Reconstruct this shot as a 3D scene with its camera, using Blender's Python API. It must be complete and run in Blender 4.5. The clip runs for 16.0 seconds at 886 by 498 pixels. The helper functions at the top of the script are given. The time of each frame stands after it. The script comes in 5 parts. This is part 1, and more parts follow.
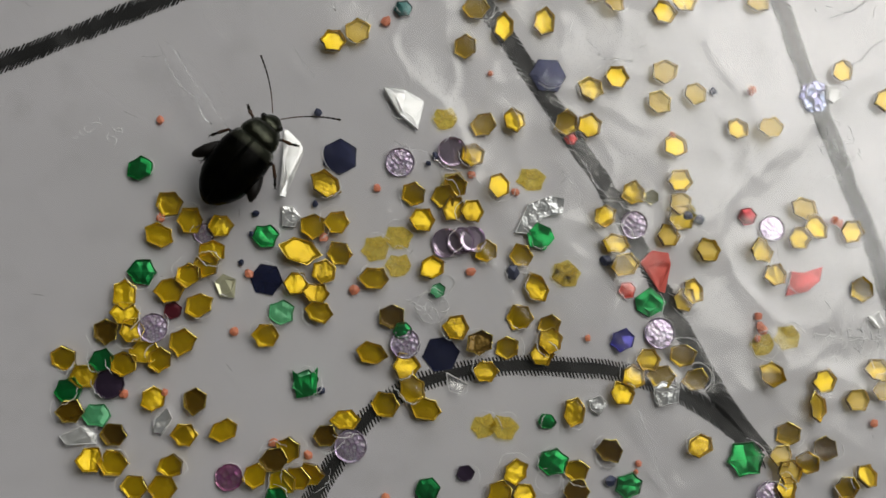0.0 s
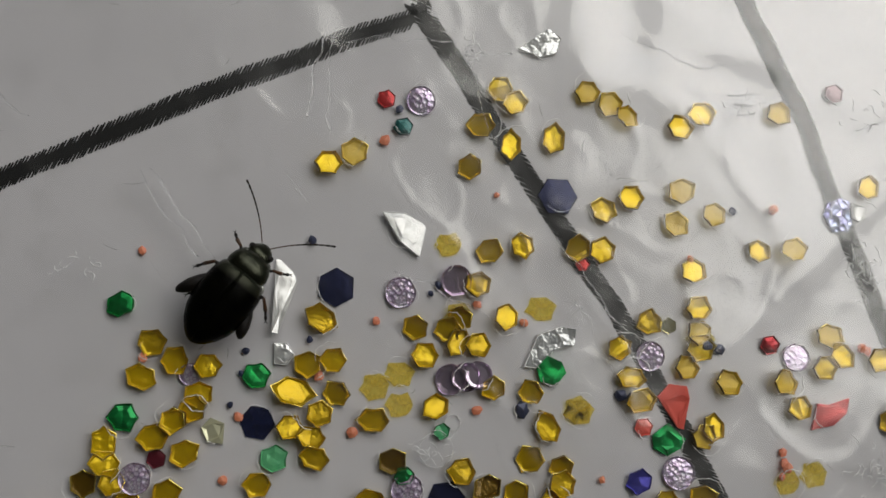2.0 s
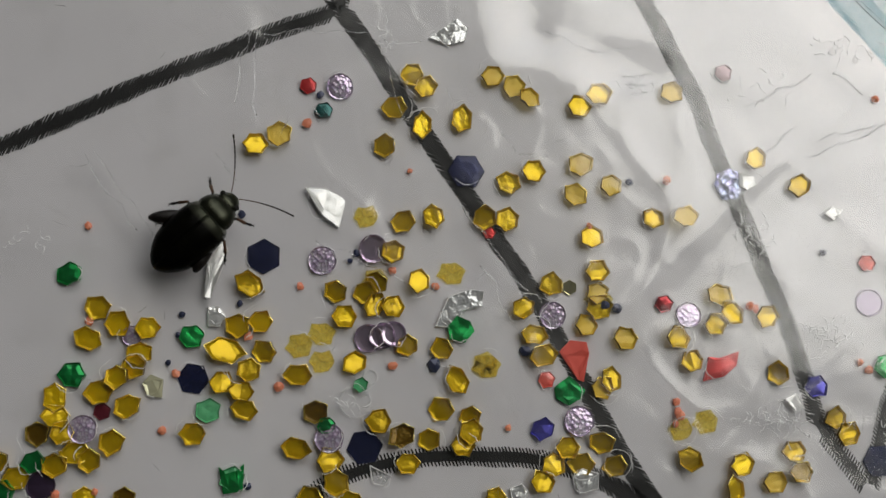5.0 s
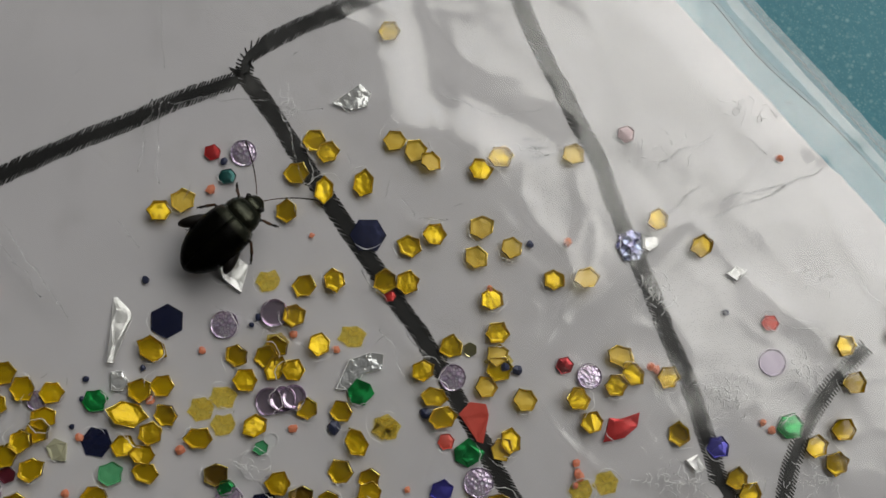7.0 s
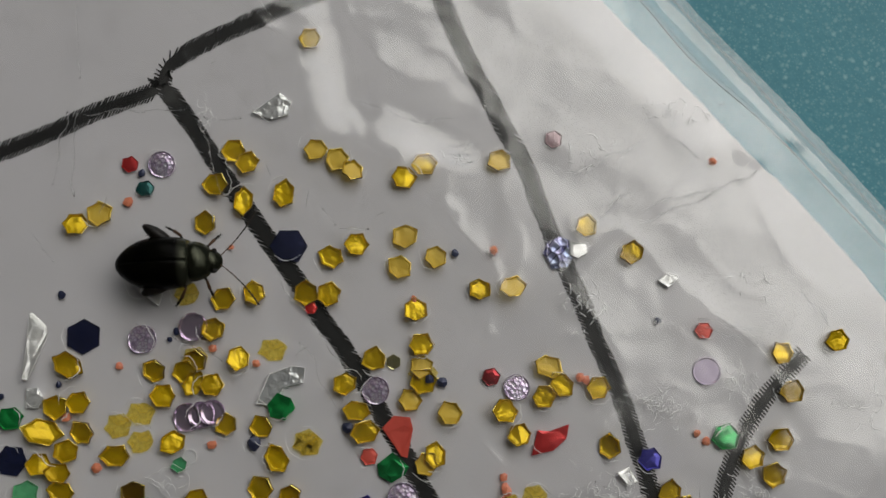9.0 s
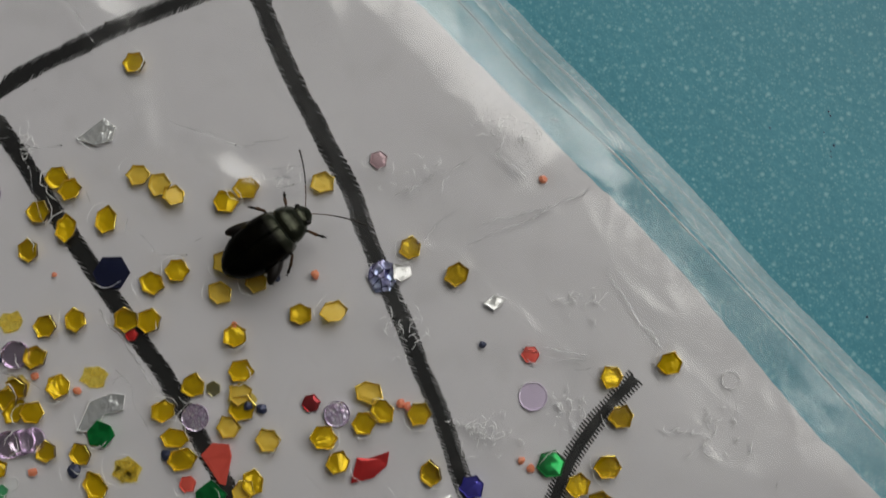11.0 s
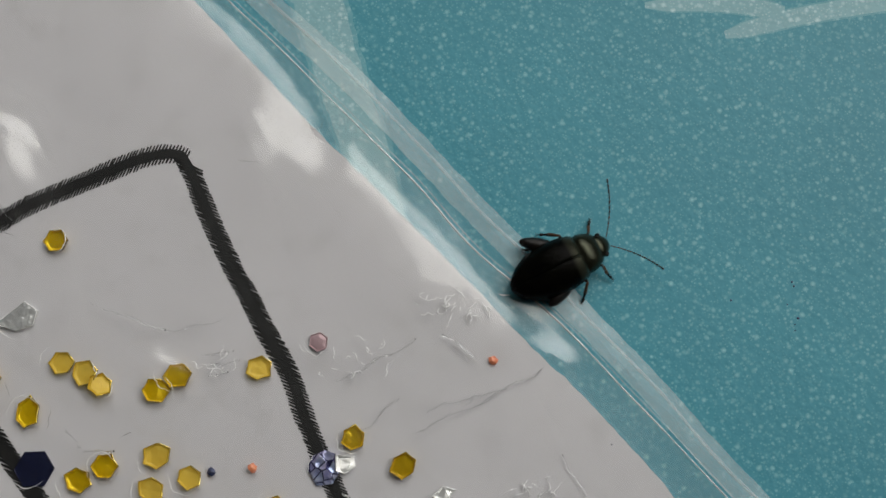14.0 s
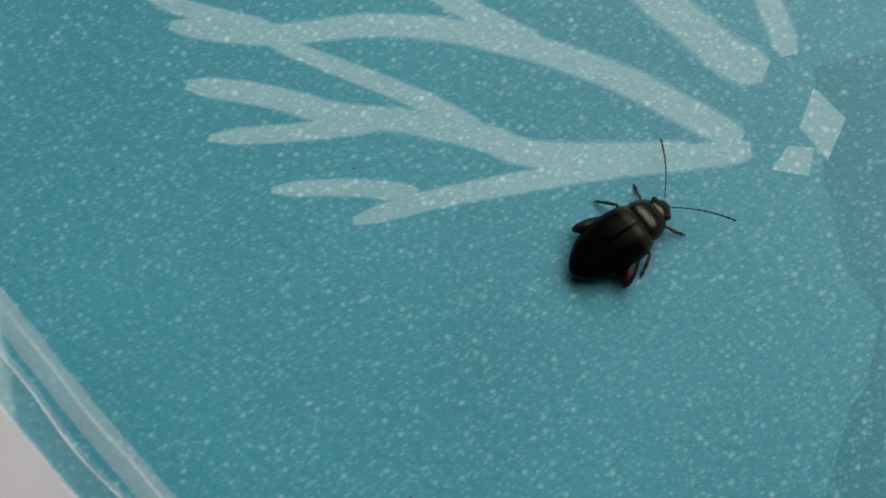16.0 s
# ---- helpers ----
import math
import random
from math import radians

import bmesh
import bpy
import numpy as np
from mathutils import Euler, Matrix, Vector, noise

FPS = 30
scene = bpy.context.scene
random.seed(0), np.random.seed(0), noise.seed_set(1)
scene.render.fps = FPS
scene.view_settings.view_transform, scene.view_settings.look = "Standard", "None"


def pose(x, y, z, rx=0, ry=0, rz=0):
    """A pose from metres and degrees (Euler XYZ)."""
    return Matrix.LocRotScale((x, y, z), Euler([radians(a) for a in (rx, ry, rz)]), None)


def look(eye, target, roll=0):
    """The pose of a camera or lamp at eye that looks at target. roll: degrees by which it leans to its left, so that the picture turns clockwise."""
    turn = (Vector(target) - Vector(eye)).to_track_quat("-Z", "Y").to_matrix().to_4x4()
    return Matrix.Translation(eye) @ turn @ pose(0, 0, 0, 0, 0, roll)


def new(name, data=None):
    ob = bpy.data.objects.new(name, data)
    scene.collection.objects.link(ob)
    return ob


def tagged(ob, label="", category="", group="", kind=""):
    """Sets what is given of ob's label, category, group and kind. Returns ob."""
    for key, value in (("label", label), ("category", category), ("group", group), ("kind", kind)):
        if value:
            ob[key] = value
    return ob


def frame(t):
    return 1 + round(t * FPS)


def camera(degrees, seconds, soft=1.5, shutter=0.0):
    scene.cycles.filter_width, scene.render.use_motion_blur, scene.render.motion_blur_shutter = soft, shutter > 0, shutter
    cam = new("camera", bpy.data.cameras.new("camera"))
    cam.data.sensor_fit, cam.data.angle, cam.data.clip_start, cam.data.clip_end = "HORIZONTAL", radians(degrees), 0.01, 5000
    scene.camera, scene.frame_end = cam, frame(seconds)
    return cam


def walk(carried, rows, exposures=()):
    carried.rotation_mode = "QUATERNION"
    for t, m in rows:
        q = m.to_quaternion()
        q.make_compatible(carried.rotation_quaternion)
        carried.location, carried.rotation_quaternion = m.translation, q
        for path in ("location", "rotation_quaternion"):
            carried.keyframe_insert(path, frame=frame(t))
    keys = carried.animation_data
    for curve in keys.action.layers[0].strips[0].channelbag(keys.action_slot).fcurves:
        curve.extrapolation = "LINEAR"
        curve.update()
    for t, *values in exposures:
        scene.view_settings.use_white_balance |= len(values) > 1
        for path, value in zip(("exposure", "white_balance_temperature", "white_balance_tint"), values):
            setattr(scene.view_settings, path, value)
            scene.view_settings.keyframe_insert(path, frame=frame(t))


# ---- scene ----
MM = 0.001

# ---- camera and its walk ----
cam = camera(45, 16.0, soft=1.5, shutter=0.2)
walk(cam, [
    (0, pose(-0.007802, -0.004777, 0.036867, 5.674, -6.143, 1.210)),
    (0.5, pose(-0.009823, -0.001946, 0.035246, 4.621, -7.380, 1.097)),
    (1, pose(-0.011310, 0.001328, 0.033302, 3.225, -8.526, 1.196)),
    (1.5, pose(-0.010686, 0.000609, 0.033456, 4.577, -8.217, 1.045)),
    (2, pose(-0.008401, -0.000442, 0.034725, 6.242, -7.136, 0.918)),
    (2.5, pose(-0.009675, -0.001170, 0.035106, 6.126, -7.544, 0.665)),
    (3, pose(-0.010863, -0.001880, 0.036141, 5.694, -7.814, 0.426)),
    (3.5, pose(-0.008255, -0.001831, 0.037107, 4.900, -6.120, 0.646)),
    (3.7, pose(-0.006860, -0.002007, 0.037548, 5.167, -5.784, 0.544)),
    (5.8, pose(-0.003211, -0.001721, 0.039432, 6.547, -4.989, 0.104)),
    (6, pose(-0.002360, -0.000752, 0.039733, 6.543, -4.735, 0.181)),
    (6.5, pose(-0.001845, 0.000062, 0.039286, 7.010, -4.650, 0.069)),
    (7, pose(0.000000, 0.000000, 0.039708, 6.934, -3.645, -0.000)),
    (7.5, pose(0.000536, -0.001690, 0.039518, 8.173, -3.518, -0.321)),
    (8, pose(0.002112, 0.000496, 0.039368, 7.215, -2.771, -0.436)),
    (8.2, pose(0.001708, 0.000634, 0.038889, 7.363, -3.336, -0.645)),
    (10.3, pose(0.008966, -0.003732, 0.039242, 9.771, -0.516, -0.644)),
    (10.5, pose(0.009590, -0.004210, 0.038887, 10.373, -0.469, -0.841)),
    (11, pose(0.012862, 0.001299, 0.038573, 6.888, 1.610, -0.926)),
    (11.5, pose(0.012674, 0.002861, 0.037948, 7.796, 0.759, -1.457)),
    (12, pose(0.013506, 0.002602, 0.037829, 8.014, 1.236, -1.673)),
    (12.5, pose(0.014456, 0.002077, 0.037639, 8.440, 1.679, -1.929)),
    (13, pose(0.017311, 0.004036, 0.036938, 7.070, 3.210, -1.656)),
    (13.5, pose(0.016214, 0.007850, 0.037586, 6.621, 1.045, -2.151)),
    (14, pose(0.014131, 0.007803, 0.037115, 7.029, 0.519, -2.094)),
    (14.5, pose(0.015945, 0.008550, 0.036912, 6.940, 2.280, -2.161)),
    (15, pose(0.021055, 0.012730, 0.038498, 4.909, 4.021, -1.883)),
    (15.5, pose(0.024702, 0.013474, 0.038515, 4.041, 5.531, -1.898)),
    (16, pose(0.031791, 0.012810, 0.033935, 9.454, 7.739, -1.681)),
], exposures=[(0, -0.27), (0.5, -0.20), (1.0, -0.30), (1.5, -0.26), (2.0, -0.36), (2.5, -0.12), (3.0, -0.20), (3.5, -0.25), (6.0, -0.31), (8.0, -0.36), (10.5, -0.33), (11.0, -0.20), (12.5, 0.0), (13.0, 0.08), (14.0, 0.06), (15.0, 0.25), (15.5, 0.36), (16.0, 0.39)])

# ---- world and daylight: a table by a wide window, overcast sky outside ----
TURN = -56.0          # the room's turn about the vertical: the window wall faces the upper right of the packet
world = bpy.data.worlds.new("sky")
scene.world = world
world.use_nodes = True
sky = world.node_tree.nodes.new("ShaderNodeTexSky")
sky.sky_type, sky.sun_disc, sky.sun_elevation, sky.sun_rotation = "NISHITA", False, radians(48), radians(-TURN)
world.node_tree.links.new(sky.outputs[0], world.node_tree.nodes["Background"].inputs[0])
world.node_tree.nodes["Background"].inputs[1].default_value = 0.1

room = Matrix.Rotation(radians(TURN), 4, "Z")
WIN_Y, WIN_LOW, WIN_HIGH, WIN_A, WIN_B = 0.20, 0.13, 0.62, -0.47, 0.15
lamp_data = bpy.data.lights.new("window_daylight", "AREA")
lamp_data.shape, lamp_data.size, lamp_data.size_y = "RECTANGLE", WIN_B - WIN_A, WIN_HIGH - WIN_LOW
lamp_data.energy, lamp_data.color = 2.6, (1.0, 0.98, 0.905)
lamp = new("window_daylight", lamp_data)
lamp.matrix_world = room @ look(((WIN_A + WIN_B) / 2, WIN_Y + 0.02, (WIN_LOW + WIN_HIGH) / 2), ((WIN_A + WIN_B) / 2, 0, (WIN_LOW + WIN_HIGH) / 2))


# ---- mesh helpers (shapes are written in millimetres) ----
def link(name, bm, material, parent=None, label="", smooth=False):
    me = bpy.data.meshes.new(name)
    bm.transform(Matrix.Scale(MM, 4))
    bmesh.ops.recalc_face_normals(bm, faces=bm.faces)
    bm.to_mesh(me)
    bm.free()
    if smooth:
        me.polygons.foreach_set("use_smooth", [True] * len(me.polygons))
    me.materials.append(material)
    ob = new(name, me)
    if parent is not None:
        ob.parent = parent
    if label:
        tagged(ob, label)
    return ob


def part(name, bm, material, parent, label="", smooth=False):
    return link(name, bm, material, parent, label, smooth)


def at_mm(x, y, z, rx=0, ry=0, rz=0):
    return pose(x * MM, y * MM, z * MM, rx, ry, rz)


def tube(bm, points, radii, n=8):
    """A tapered round tube along points."""
    rings = []
    pts = [Vector(p) for p in points]
    for i, p in enumerate(pts):
        d = (pts[min(i + 1, len(pts) - 1)] - pts[max(i - 1, 0)]).normalized()
        a = d.orthogonal().normalized() if abs(d.z) > 0.95 else d.cross(Vector((0, 0, 1))).normalized()
        b = d.cross(a)
        rings.append([bm.verts.new(p + radii[i] * (math.cos(k * math.tau / n) * a + math.sin(k * math.tau / n) * b)) for k in range(n)])
    for r, s in zip(rings, rings[1:]):
        for k in range(n):
            bm.faces.new((r[k], r[(k + 1) % n], s[(k + 1) % n], s[k]))
    bm.faces.new(rings[0][::-1])
    bm.faces.new(rings[-1])
    return bm


def loft(sections, n=28, low=0.35):
    """A rounded body along x; sections: x, half width, bottom, top."""
    bm = bmesh.new()
    rings = []
    for x, w, b, t in sections:
        ring = []
        for k in range(n):
            a = k * math.tau / n
            c, s = math.cos(a), math.sin(a)
            y = w * math.copysign(abs(c) ** 0.9, c)
            m = b + low * (t - b)
            z = m + (t - m) * s if s > 0 else m + (m - b) * s
            ring.append(bm.verts.new((x, y, z)))
        rings.append(ring)
    for r, s in zip(rings, rings[1:]):
        for k in range(n):
            bm.faces.new((r[k], r[(k + 1) % n], s[(k + 1) % n], s[k]))
    bm.faces.new(rings[0])
    bm.faces.new(rings[-1])
    return bm


def outline_slab(bm, pts, z0, z1):
    low = [bm.verts.new((x, y, z0)) for x, y in pts]
    top = [bm.verts.new((x, y, z1)) for x, y in pts]
    n = len(pts)
    bm.faces.new(top)
    bm.faces.new(low[::-1])
    for k in range(n):
        bm.faces.new((low[k], low[(k + 1) % n], top[(k + 1) % n], top[k]))
    return bm


def smooth_path(pts, step):
    """Even steps along a Catmull-Rom curve through pts."""
    p = [Vector((x, y, 0)) for x, y in pts]
    p = [2 * p[0] - p[1]] + p + [2 * p[-1] - p[-2]]
    dense = []
    for a, b, c, d in zip(p, p[1:], p[2:], p[3:]):
        for k in range(150):
            t = k / 150
            dense.append(0.5 * (2 * b + (c - a) * t + (2 * a - 5 * b + 4 * c - d) * t * t + (3 * b - a - 3 * c + d) * t ** 3))
    dense.append(p[-2])
    lengths = [0.0]
    for a, b in zip(dense, dense[1:]):
        lengths.append(lengths[-1] + (b - a).length)
    n = max(int(lengths[-1] / step), 2)
    out, k = [], 0
    for i in range(n + 1):
        want = lengths[-1] * i / n
        while k < len(dense) - 2 and lengths[k + 1] < want:
            k += 1
        span = max(lengths[k + 1] - lengths[k], 1e-9)
        out.append(dense[k].lerp(dense[k + 1], min((want - lengths[k]) / span, 1.0)))
    return out


# ---- materials ----
def material(name):
    m = bpy.data.materials.new(name)
    m.use_nodes = True
    return m, m.node_tree.nodes, m.node_tree.links, m.node_tree.nodes["Principled BSDF"]


def noise_node(nodes, links, scale, detail=4.0, coords="Object", rough=0.55):
    co = nodes.new("ShaderNodeTexCoord")
    nz = nodes.new("ShaderNodeTexNoise")
    nz.inputs["Scale"].default_value, nz.inputs["Detail"].default_value, nz.inputs["Roughness"].default_value = scale, detail, rough
    links.new(co.outputs[coords], nz.inputs["Vector"])
    return nz


def mix_colour(nodes, links, factor, a, b, blend="MIX"):
    mx = nodes.new("ShaderNodeMix")
    mx.data_type, mx.blend_type = "RGBA", blend
    for value, socket in ((factor, mx.inputs[0]), (a, mx.inputs[6]), (b, mx.inputs[7])):
        if hasattr(value, "is_linked"):
            links.new(value, socket)
        elif isinstance(value, (int, float)):
            socket.default_value = value
        else:
            socket.default_value = (*value, 1)
    return mx.outputs[2]


def ramp(nodes, links, source, low, high):
    r = nodes.new("ShaderNodeMapRange")
    r.inputs[1].default_value, r.inputs[2].default_value = low, high
    links.new(source, r.inputs[0])
    return r.outputs[0]


def add_bump(nodes, links, bsdf, source, strength, distance):
    b = nodes.new("ShaderNodeBump")
    b.inputs["Strength"].default_value, b.inputs["Distance"].default_value = strength, distance
    links.new(source, b.inputs["Height"])
    links.new(b.outputs[0], bsdf.inputs["Normal"])
    return b


def foil(name, bright, deep, metal=0.7, rough=0.28, vary=0.6, bump=0.25, scale=2600, coat=0.3, relief=1100):
    """Thin coloured metallised film: colour varies from piece to piece and in fine scratches."""
    m, nodes, links, bsdf = material(name)
    info = nodes.new("ShaderNodeObjectInfo")
    nz = noise_node(nodes, links, scale)
    c = mix_colour(nodes, links, ramp(nodes, links, info.outputs["Random"], 0.0, 1.0 / max(vary, 0.01)), bright, deep)
    c = mix_colour(nodes, links, ramp(nodes, links, nz.outputs[0], 0.5, 0.95), c, deep)
    links.new(c, bsdf.inputs["Base Color"])
    bsdf.inputs["Metallic"].default_value, bsdf.inputs["Roughness"].default_value = metal, rough
    bsdf.inputs["Coat Weight"].default_value = coat
    broad = noise_node(nodes, links, relief, 2.0)
    add_bump(nodes, links, bsdf, broad.outputs[0], bump, 0.00012)
    return m


def see_through(m, tint, share, deep=None, blotch=0.0):
    """Lets a share of the light pass through a thin coloured foil."""
    nodes, links = m.node_tree.nodes, m.node_tree.links
    clear, mx = nodes.new("ShaderNodeBsdfTransparent"), nodes.new("ShaderNodeMixShader")
    info = nodes.new("ShaderNodeObjectInfo")
    links.new(mix_colour(nodes, links, ramp(nodes, links, info.outputs["Random"], 0.35, 1.0), tint, deep or tint), clear.inputs[0])
    mx.inputs[0].default_value = share
    if blotch:
        spots = nodes.new("ShaderNodeMapRange")
        spots.inputs[1].default_value, spots.inputs[2].default_value = 0.35, 0.62
        spots.inputs[3].default_value, spots.inputs[4].default_value = share - blotch, 1.0
        links.new(noise_node(nodes, links, 2600, 3.0).outputs[0], spots.inputs[0])
        links.new(spots.outputs[0], mx.inputs[0])
    links.new(nodes["Principled BSDF"].outputs[0], mx.inputs[1])
    links.new(clear.outputs[0], mx.inputs[2])
    links.new(mx.outputs[0], nodes["Material Output"].inputs[0])
    return m


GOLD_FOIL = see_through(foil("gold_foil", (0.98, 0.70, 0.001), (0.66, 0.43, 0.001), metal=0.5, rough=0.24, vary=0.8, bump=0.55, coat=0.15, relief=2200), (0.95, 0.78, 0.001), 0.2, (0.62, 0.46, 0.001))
# Darker copy of the gold; tilt and overlap shade is put into its colour
SHADED_GOLD = see_through(foil("shaded_gold_foil", (0.26, 0.15, 0.003), (0.14, 0.08, 0.002), metal=0.4, rough=0.25, bump=0.6, relief=2200), (0.45, 0.30, 0.004), 0.35)
PALE_GOLD = see_through(foil("paler_gold_foil", (0.95, 0.72, 0.12), (0.85, 0.60, 0.06), metal=0.2, rough=0.4, bump=0.6, relief=2200), (1.0, 0.88, 0.25), 0.36)
# Raised rim, paler than the plate: its highlight is put into the colour
GOLD_RIM = foil("gold_rim_highlight", (1.0, 0.84, 0.22), (0.85, 0.62, 0.06), metal=0.75, rough=0.2)
AMBER = foil("amber_cut_edge", (0.12, 0.06, 0.003), (0.07, 0.035, 0.002), metal=0.1, rough=0.4)
PALE_FOIL = see_through(foil("pale_gold_foil", (0.95, 0.76, 0.14), (0.82, 0.62, 0.08), metal=0.0, rough=0.4, bump=0.6), (1.0, 0.95, 0.62), 0.84, blotch=0.34)
NAVY_FOIL = foil("navy_foil", (0.024, 0.032, 0.105), (0.010, 0.011, 0.035), metal=0.6, rough=0.26)
LIGHT_GREEN = foil("light_green_foil", (0.16, 0.58, 0.27), (0.05, 0.36, 0.15), metal=0.25, rough=0.22, bump=0.7)
GREEN_FOIL = foil("green_foil", (0.008, 0.40, 0.08), (0.003, 0.14, 0.045), metal=0.75, rough=0.3, bump=0.9)
RED_FOIL = foil("red_foil", (0.78, 0.04, 0.035), (0.30, 0.02, 0.03), metal=0.5, rough=0.3, bump=0.5)
GLINT_RED = foil("glinting_red_foil", (0.50, 0.045, 0.055), (0.38, 0.03, 0.04), metal=0.8, rough=0.28)
MAROON_FOIL = foil("maroon_foil", (0.16, 0.015, 0.03), (0.10, 0.01, 0.02), metal=0.4, rough=0.3)
CORAL_FOIL = foil("coral_foil", (0.88, 0.13, 0.09), (0.72, 0.08, 0.06), metal=0.25, rough=0.35)
MAUVE_FOIL = foil("mauve_foil", (0.58, 0.40, 0.43), (0.50, 0.34, 0.37), metal=0.3, rough=0.4)
BLUE_FOIL = foil("blue_foil", (0.10, 0.09, 0.55), (0.04, 0.035, 0.28), metal=0.6, rough=0.25, bump=0.6)
VIOLET_FOIL = foil("dark_violet_foil", (0.07, 0.04, 0.09), (0.04, 0.025, 0.05), metal=0.5, rough=0.3)
SILVER_FOIL = foil("silver_foil", (0.80, 0.80, 0.78), (0.62, 0.63, 0.62), metal=0.6, rough=0.32, bump=0.5, relief=1700)
CHAMPAGNE = foil("champagne_foil", (0.92, 0.88, 0.50), (0.80, 0.74, 0.36), metal=0.9, rough=0.15, bump=0.1)
GEM_FOIL = foil("pale_gem_foil", (0.93, 0.92, 0.66), (0.66, 0.64, 0.38), metal=0.5, rough=0.2, vary=0.3)
ORANGE_FOIL = foil("orange_grain", (0.92, 0.32, 0.16), (0.82, 0.22, 0.13), metal=0.0, rough=0.5)
INK_FOIL = foil("dark_blue_grain", (0.03, 0.04, 0.10), (0.02, 0.025, 0.06), metal=0.3, rough=0.4)


def lilac_foil(name, tint, deep, cells=5200, relief=0.35, cracks=0.0, line=(0.42, 0.32, 0.50)):
    """Crackled holographic foil: small facets, each with its own tilt and tint."""
    m, nodes, links, bsdf = material(name)
    co = nodes.new("ShaderNodeTexCoord")
    vo = nodes.new("ShaderNodeTexVoronoi")
    vo.inputs["Scale"].default_value = cells
    links.new(co.outputs["Object"], vo.inputs["Vector"])
    c = mix_colour(nodes, links, ramp(nodes, links, vo.outputs["Distance"], 0.2, 1.0), tint, deep)
    c2 = mix_colour(nodes, links, 0.10, c, vo.outputs["Color"])
    if cracks:
        edge = nodes.new("ShaderNodeTexVoronoi")
        edge.feature = "DISTANCE_TO_EDGE"
        edge.inputs["Scale"].default_value = cracks
        links.new(co.outputs["Object"], edge.inputs["Vector"])
        c2 = mix_colour(nodes, links, ramp(nodes, links, edge.outputs[0], 0.02, 0.10), line, c2)
    links.new(c2, bsdf.inputs["Base Color"])
    bsdf.inputs["Metallic"].default_value, bsdf.inputs["Roughness"].default_value = 0.65, 0.25
    add_bump(nodes, links, bsdf, vo.outputs["Distance"], relief, 0.00006)
    return m


LILAC_FOIL = lilac_foil("lilac_foil", (0.95, 0.86, 0.98), (0.68, 0.54, 0.76), 7000, 0.35, 8000)
MAGENTA_FOIL = lilac_foil("magenta_foil", (0.62, 0.24, 0.46), (0.32, 0.10, 0.22), 6000)
LILAC_PLAIN = foil("plain_lilac_foil", (0.78, 0.66, 0.80), (0.60, 0.48, 0.64), metal=0.8, rough=0.16)
IRI_FOIL = lilac_foil("iridescent_foil", (0.42, 0.44, 0.80), (0.75, 0.78, 1.0), cells=3800, relief=0.9, cracks=3000, line=(0.02, 0.02, 0.10))


def clear_plastic(name, gloss, rough, milk, crinkle, fine, hazy=0.0):
    """Thin clear film: see-through, glossy by Fresnel, slightly milky."""
    m = bpy.data.materials.new(name)
    m.use_nodes = True
    nodes, links = m.node_tree.nodes, m.node_tree.links
    nodes.remove(nodes["Principled BSDF"])
    clear, shine, white = nodes.new("ShaderNodeBsdfTransparent"), nodes.new("ShaderNodeBsdfGlossy"), nodes.new("ShaderNodeBsdfDiffuse")
    white.inputs[0].default_value = (0.85, 0.86, 0.86, 1)
    shine.inputs["Roughness"].default_value = rough
    facing = nodes.new("ShaderNodeLayerWeight")
    facing.inputs[0].default_value = 0.5
    power = nodes.new("ShaderNodeMath")
    power.operation, power.inputs[1].default_value = "POWER", 4.0
    links.new(facing.outputs["Facing"], power.inputs[0])
    fres = nodes.new("ShaderNodeMapRange")
    fres.inputs[3].default_value, fres.inputs[4].default_value = gloss, 0.8
    links.new(power.outputs[0], fres.inputs[0])
    wide = noise_node(nodes, links, 140, 2.5)
    close = noise_node(nodes, links, 2400, 3.0)
    crumple = noise_node(nodes, links, 420, 3.0)
    crumple.noise_type = "RIDGED_MULTIFRACTAL"
    b0, b1, b2 = nodes.new("ShaderNodeBump"), nodes.new("ShaderNodeBump"), nodes.new("ShaderNodeBump")
    links.new(b0.outputs[0], b1.inputs["Normal"])
    for b, n, s, d in ((b0, crumple, crinkle, 0.00006), (b1, wide, crinkle, 0.0011), (b2, close, fine, 0.00005)):
        b.inputs["Strength"].default_value, b.inputs["Distance"].default_value = s, d
        links.new(n.outputs[0], b.inputs["Height"])
    links.new(b1.outputs[0], b2.inputs["Normal"])
    links.new(b2.outputs[0], shine.inputs["Normal"])
    haze, gleam = nodes.new("ShaderNodeBsdfGlossy"), nodes.new("ShaderNodeMixShader")
    haze.inputs["Roughness"].default_value = 0.40
    links.new(b1.outputs[0], haze.inputs["Normal"])
    gleam.inputs[0].default_value = hazy
    links.new(shine.outputs[0], gleam.inputs[1])
    links.new(haze.outputs[0], gleam.inputs[2])
    m1, m2 = nodes.new("ShaderNodeMixShader"), nodes.new("ShaderNodeMixShader")
    m1.inputs[0].default_value = milk
    links.new(clear.outputs[0], m1.inputs[1])
    links.new(white.outputs[0], m1.inputs[2])
    links.new(fres.outputs[0], m2.inputs[0])
    links.new(m1.outputs[0], m2.inputs[1])
    links.new(gleam.outputs[0], m2.inputs[2])
    links.new(m2.outputs[0], nodes["Material Output"].inputs[0])
    return m


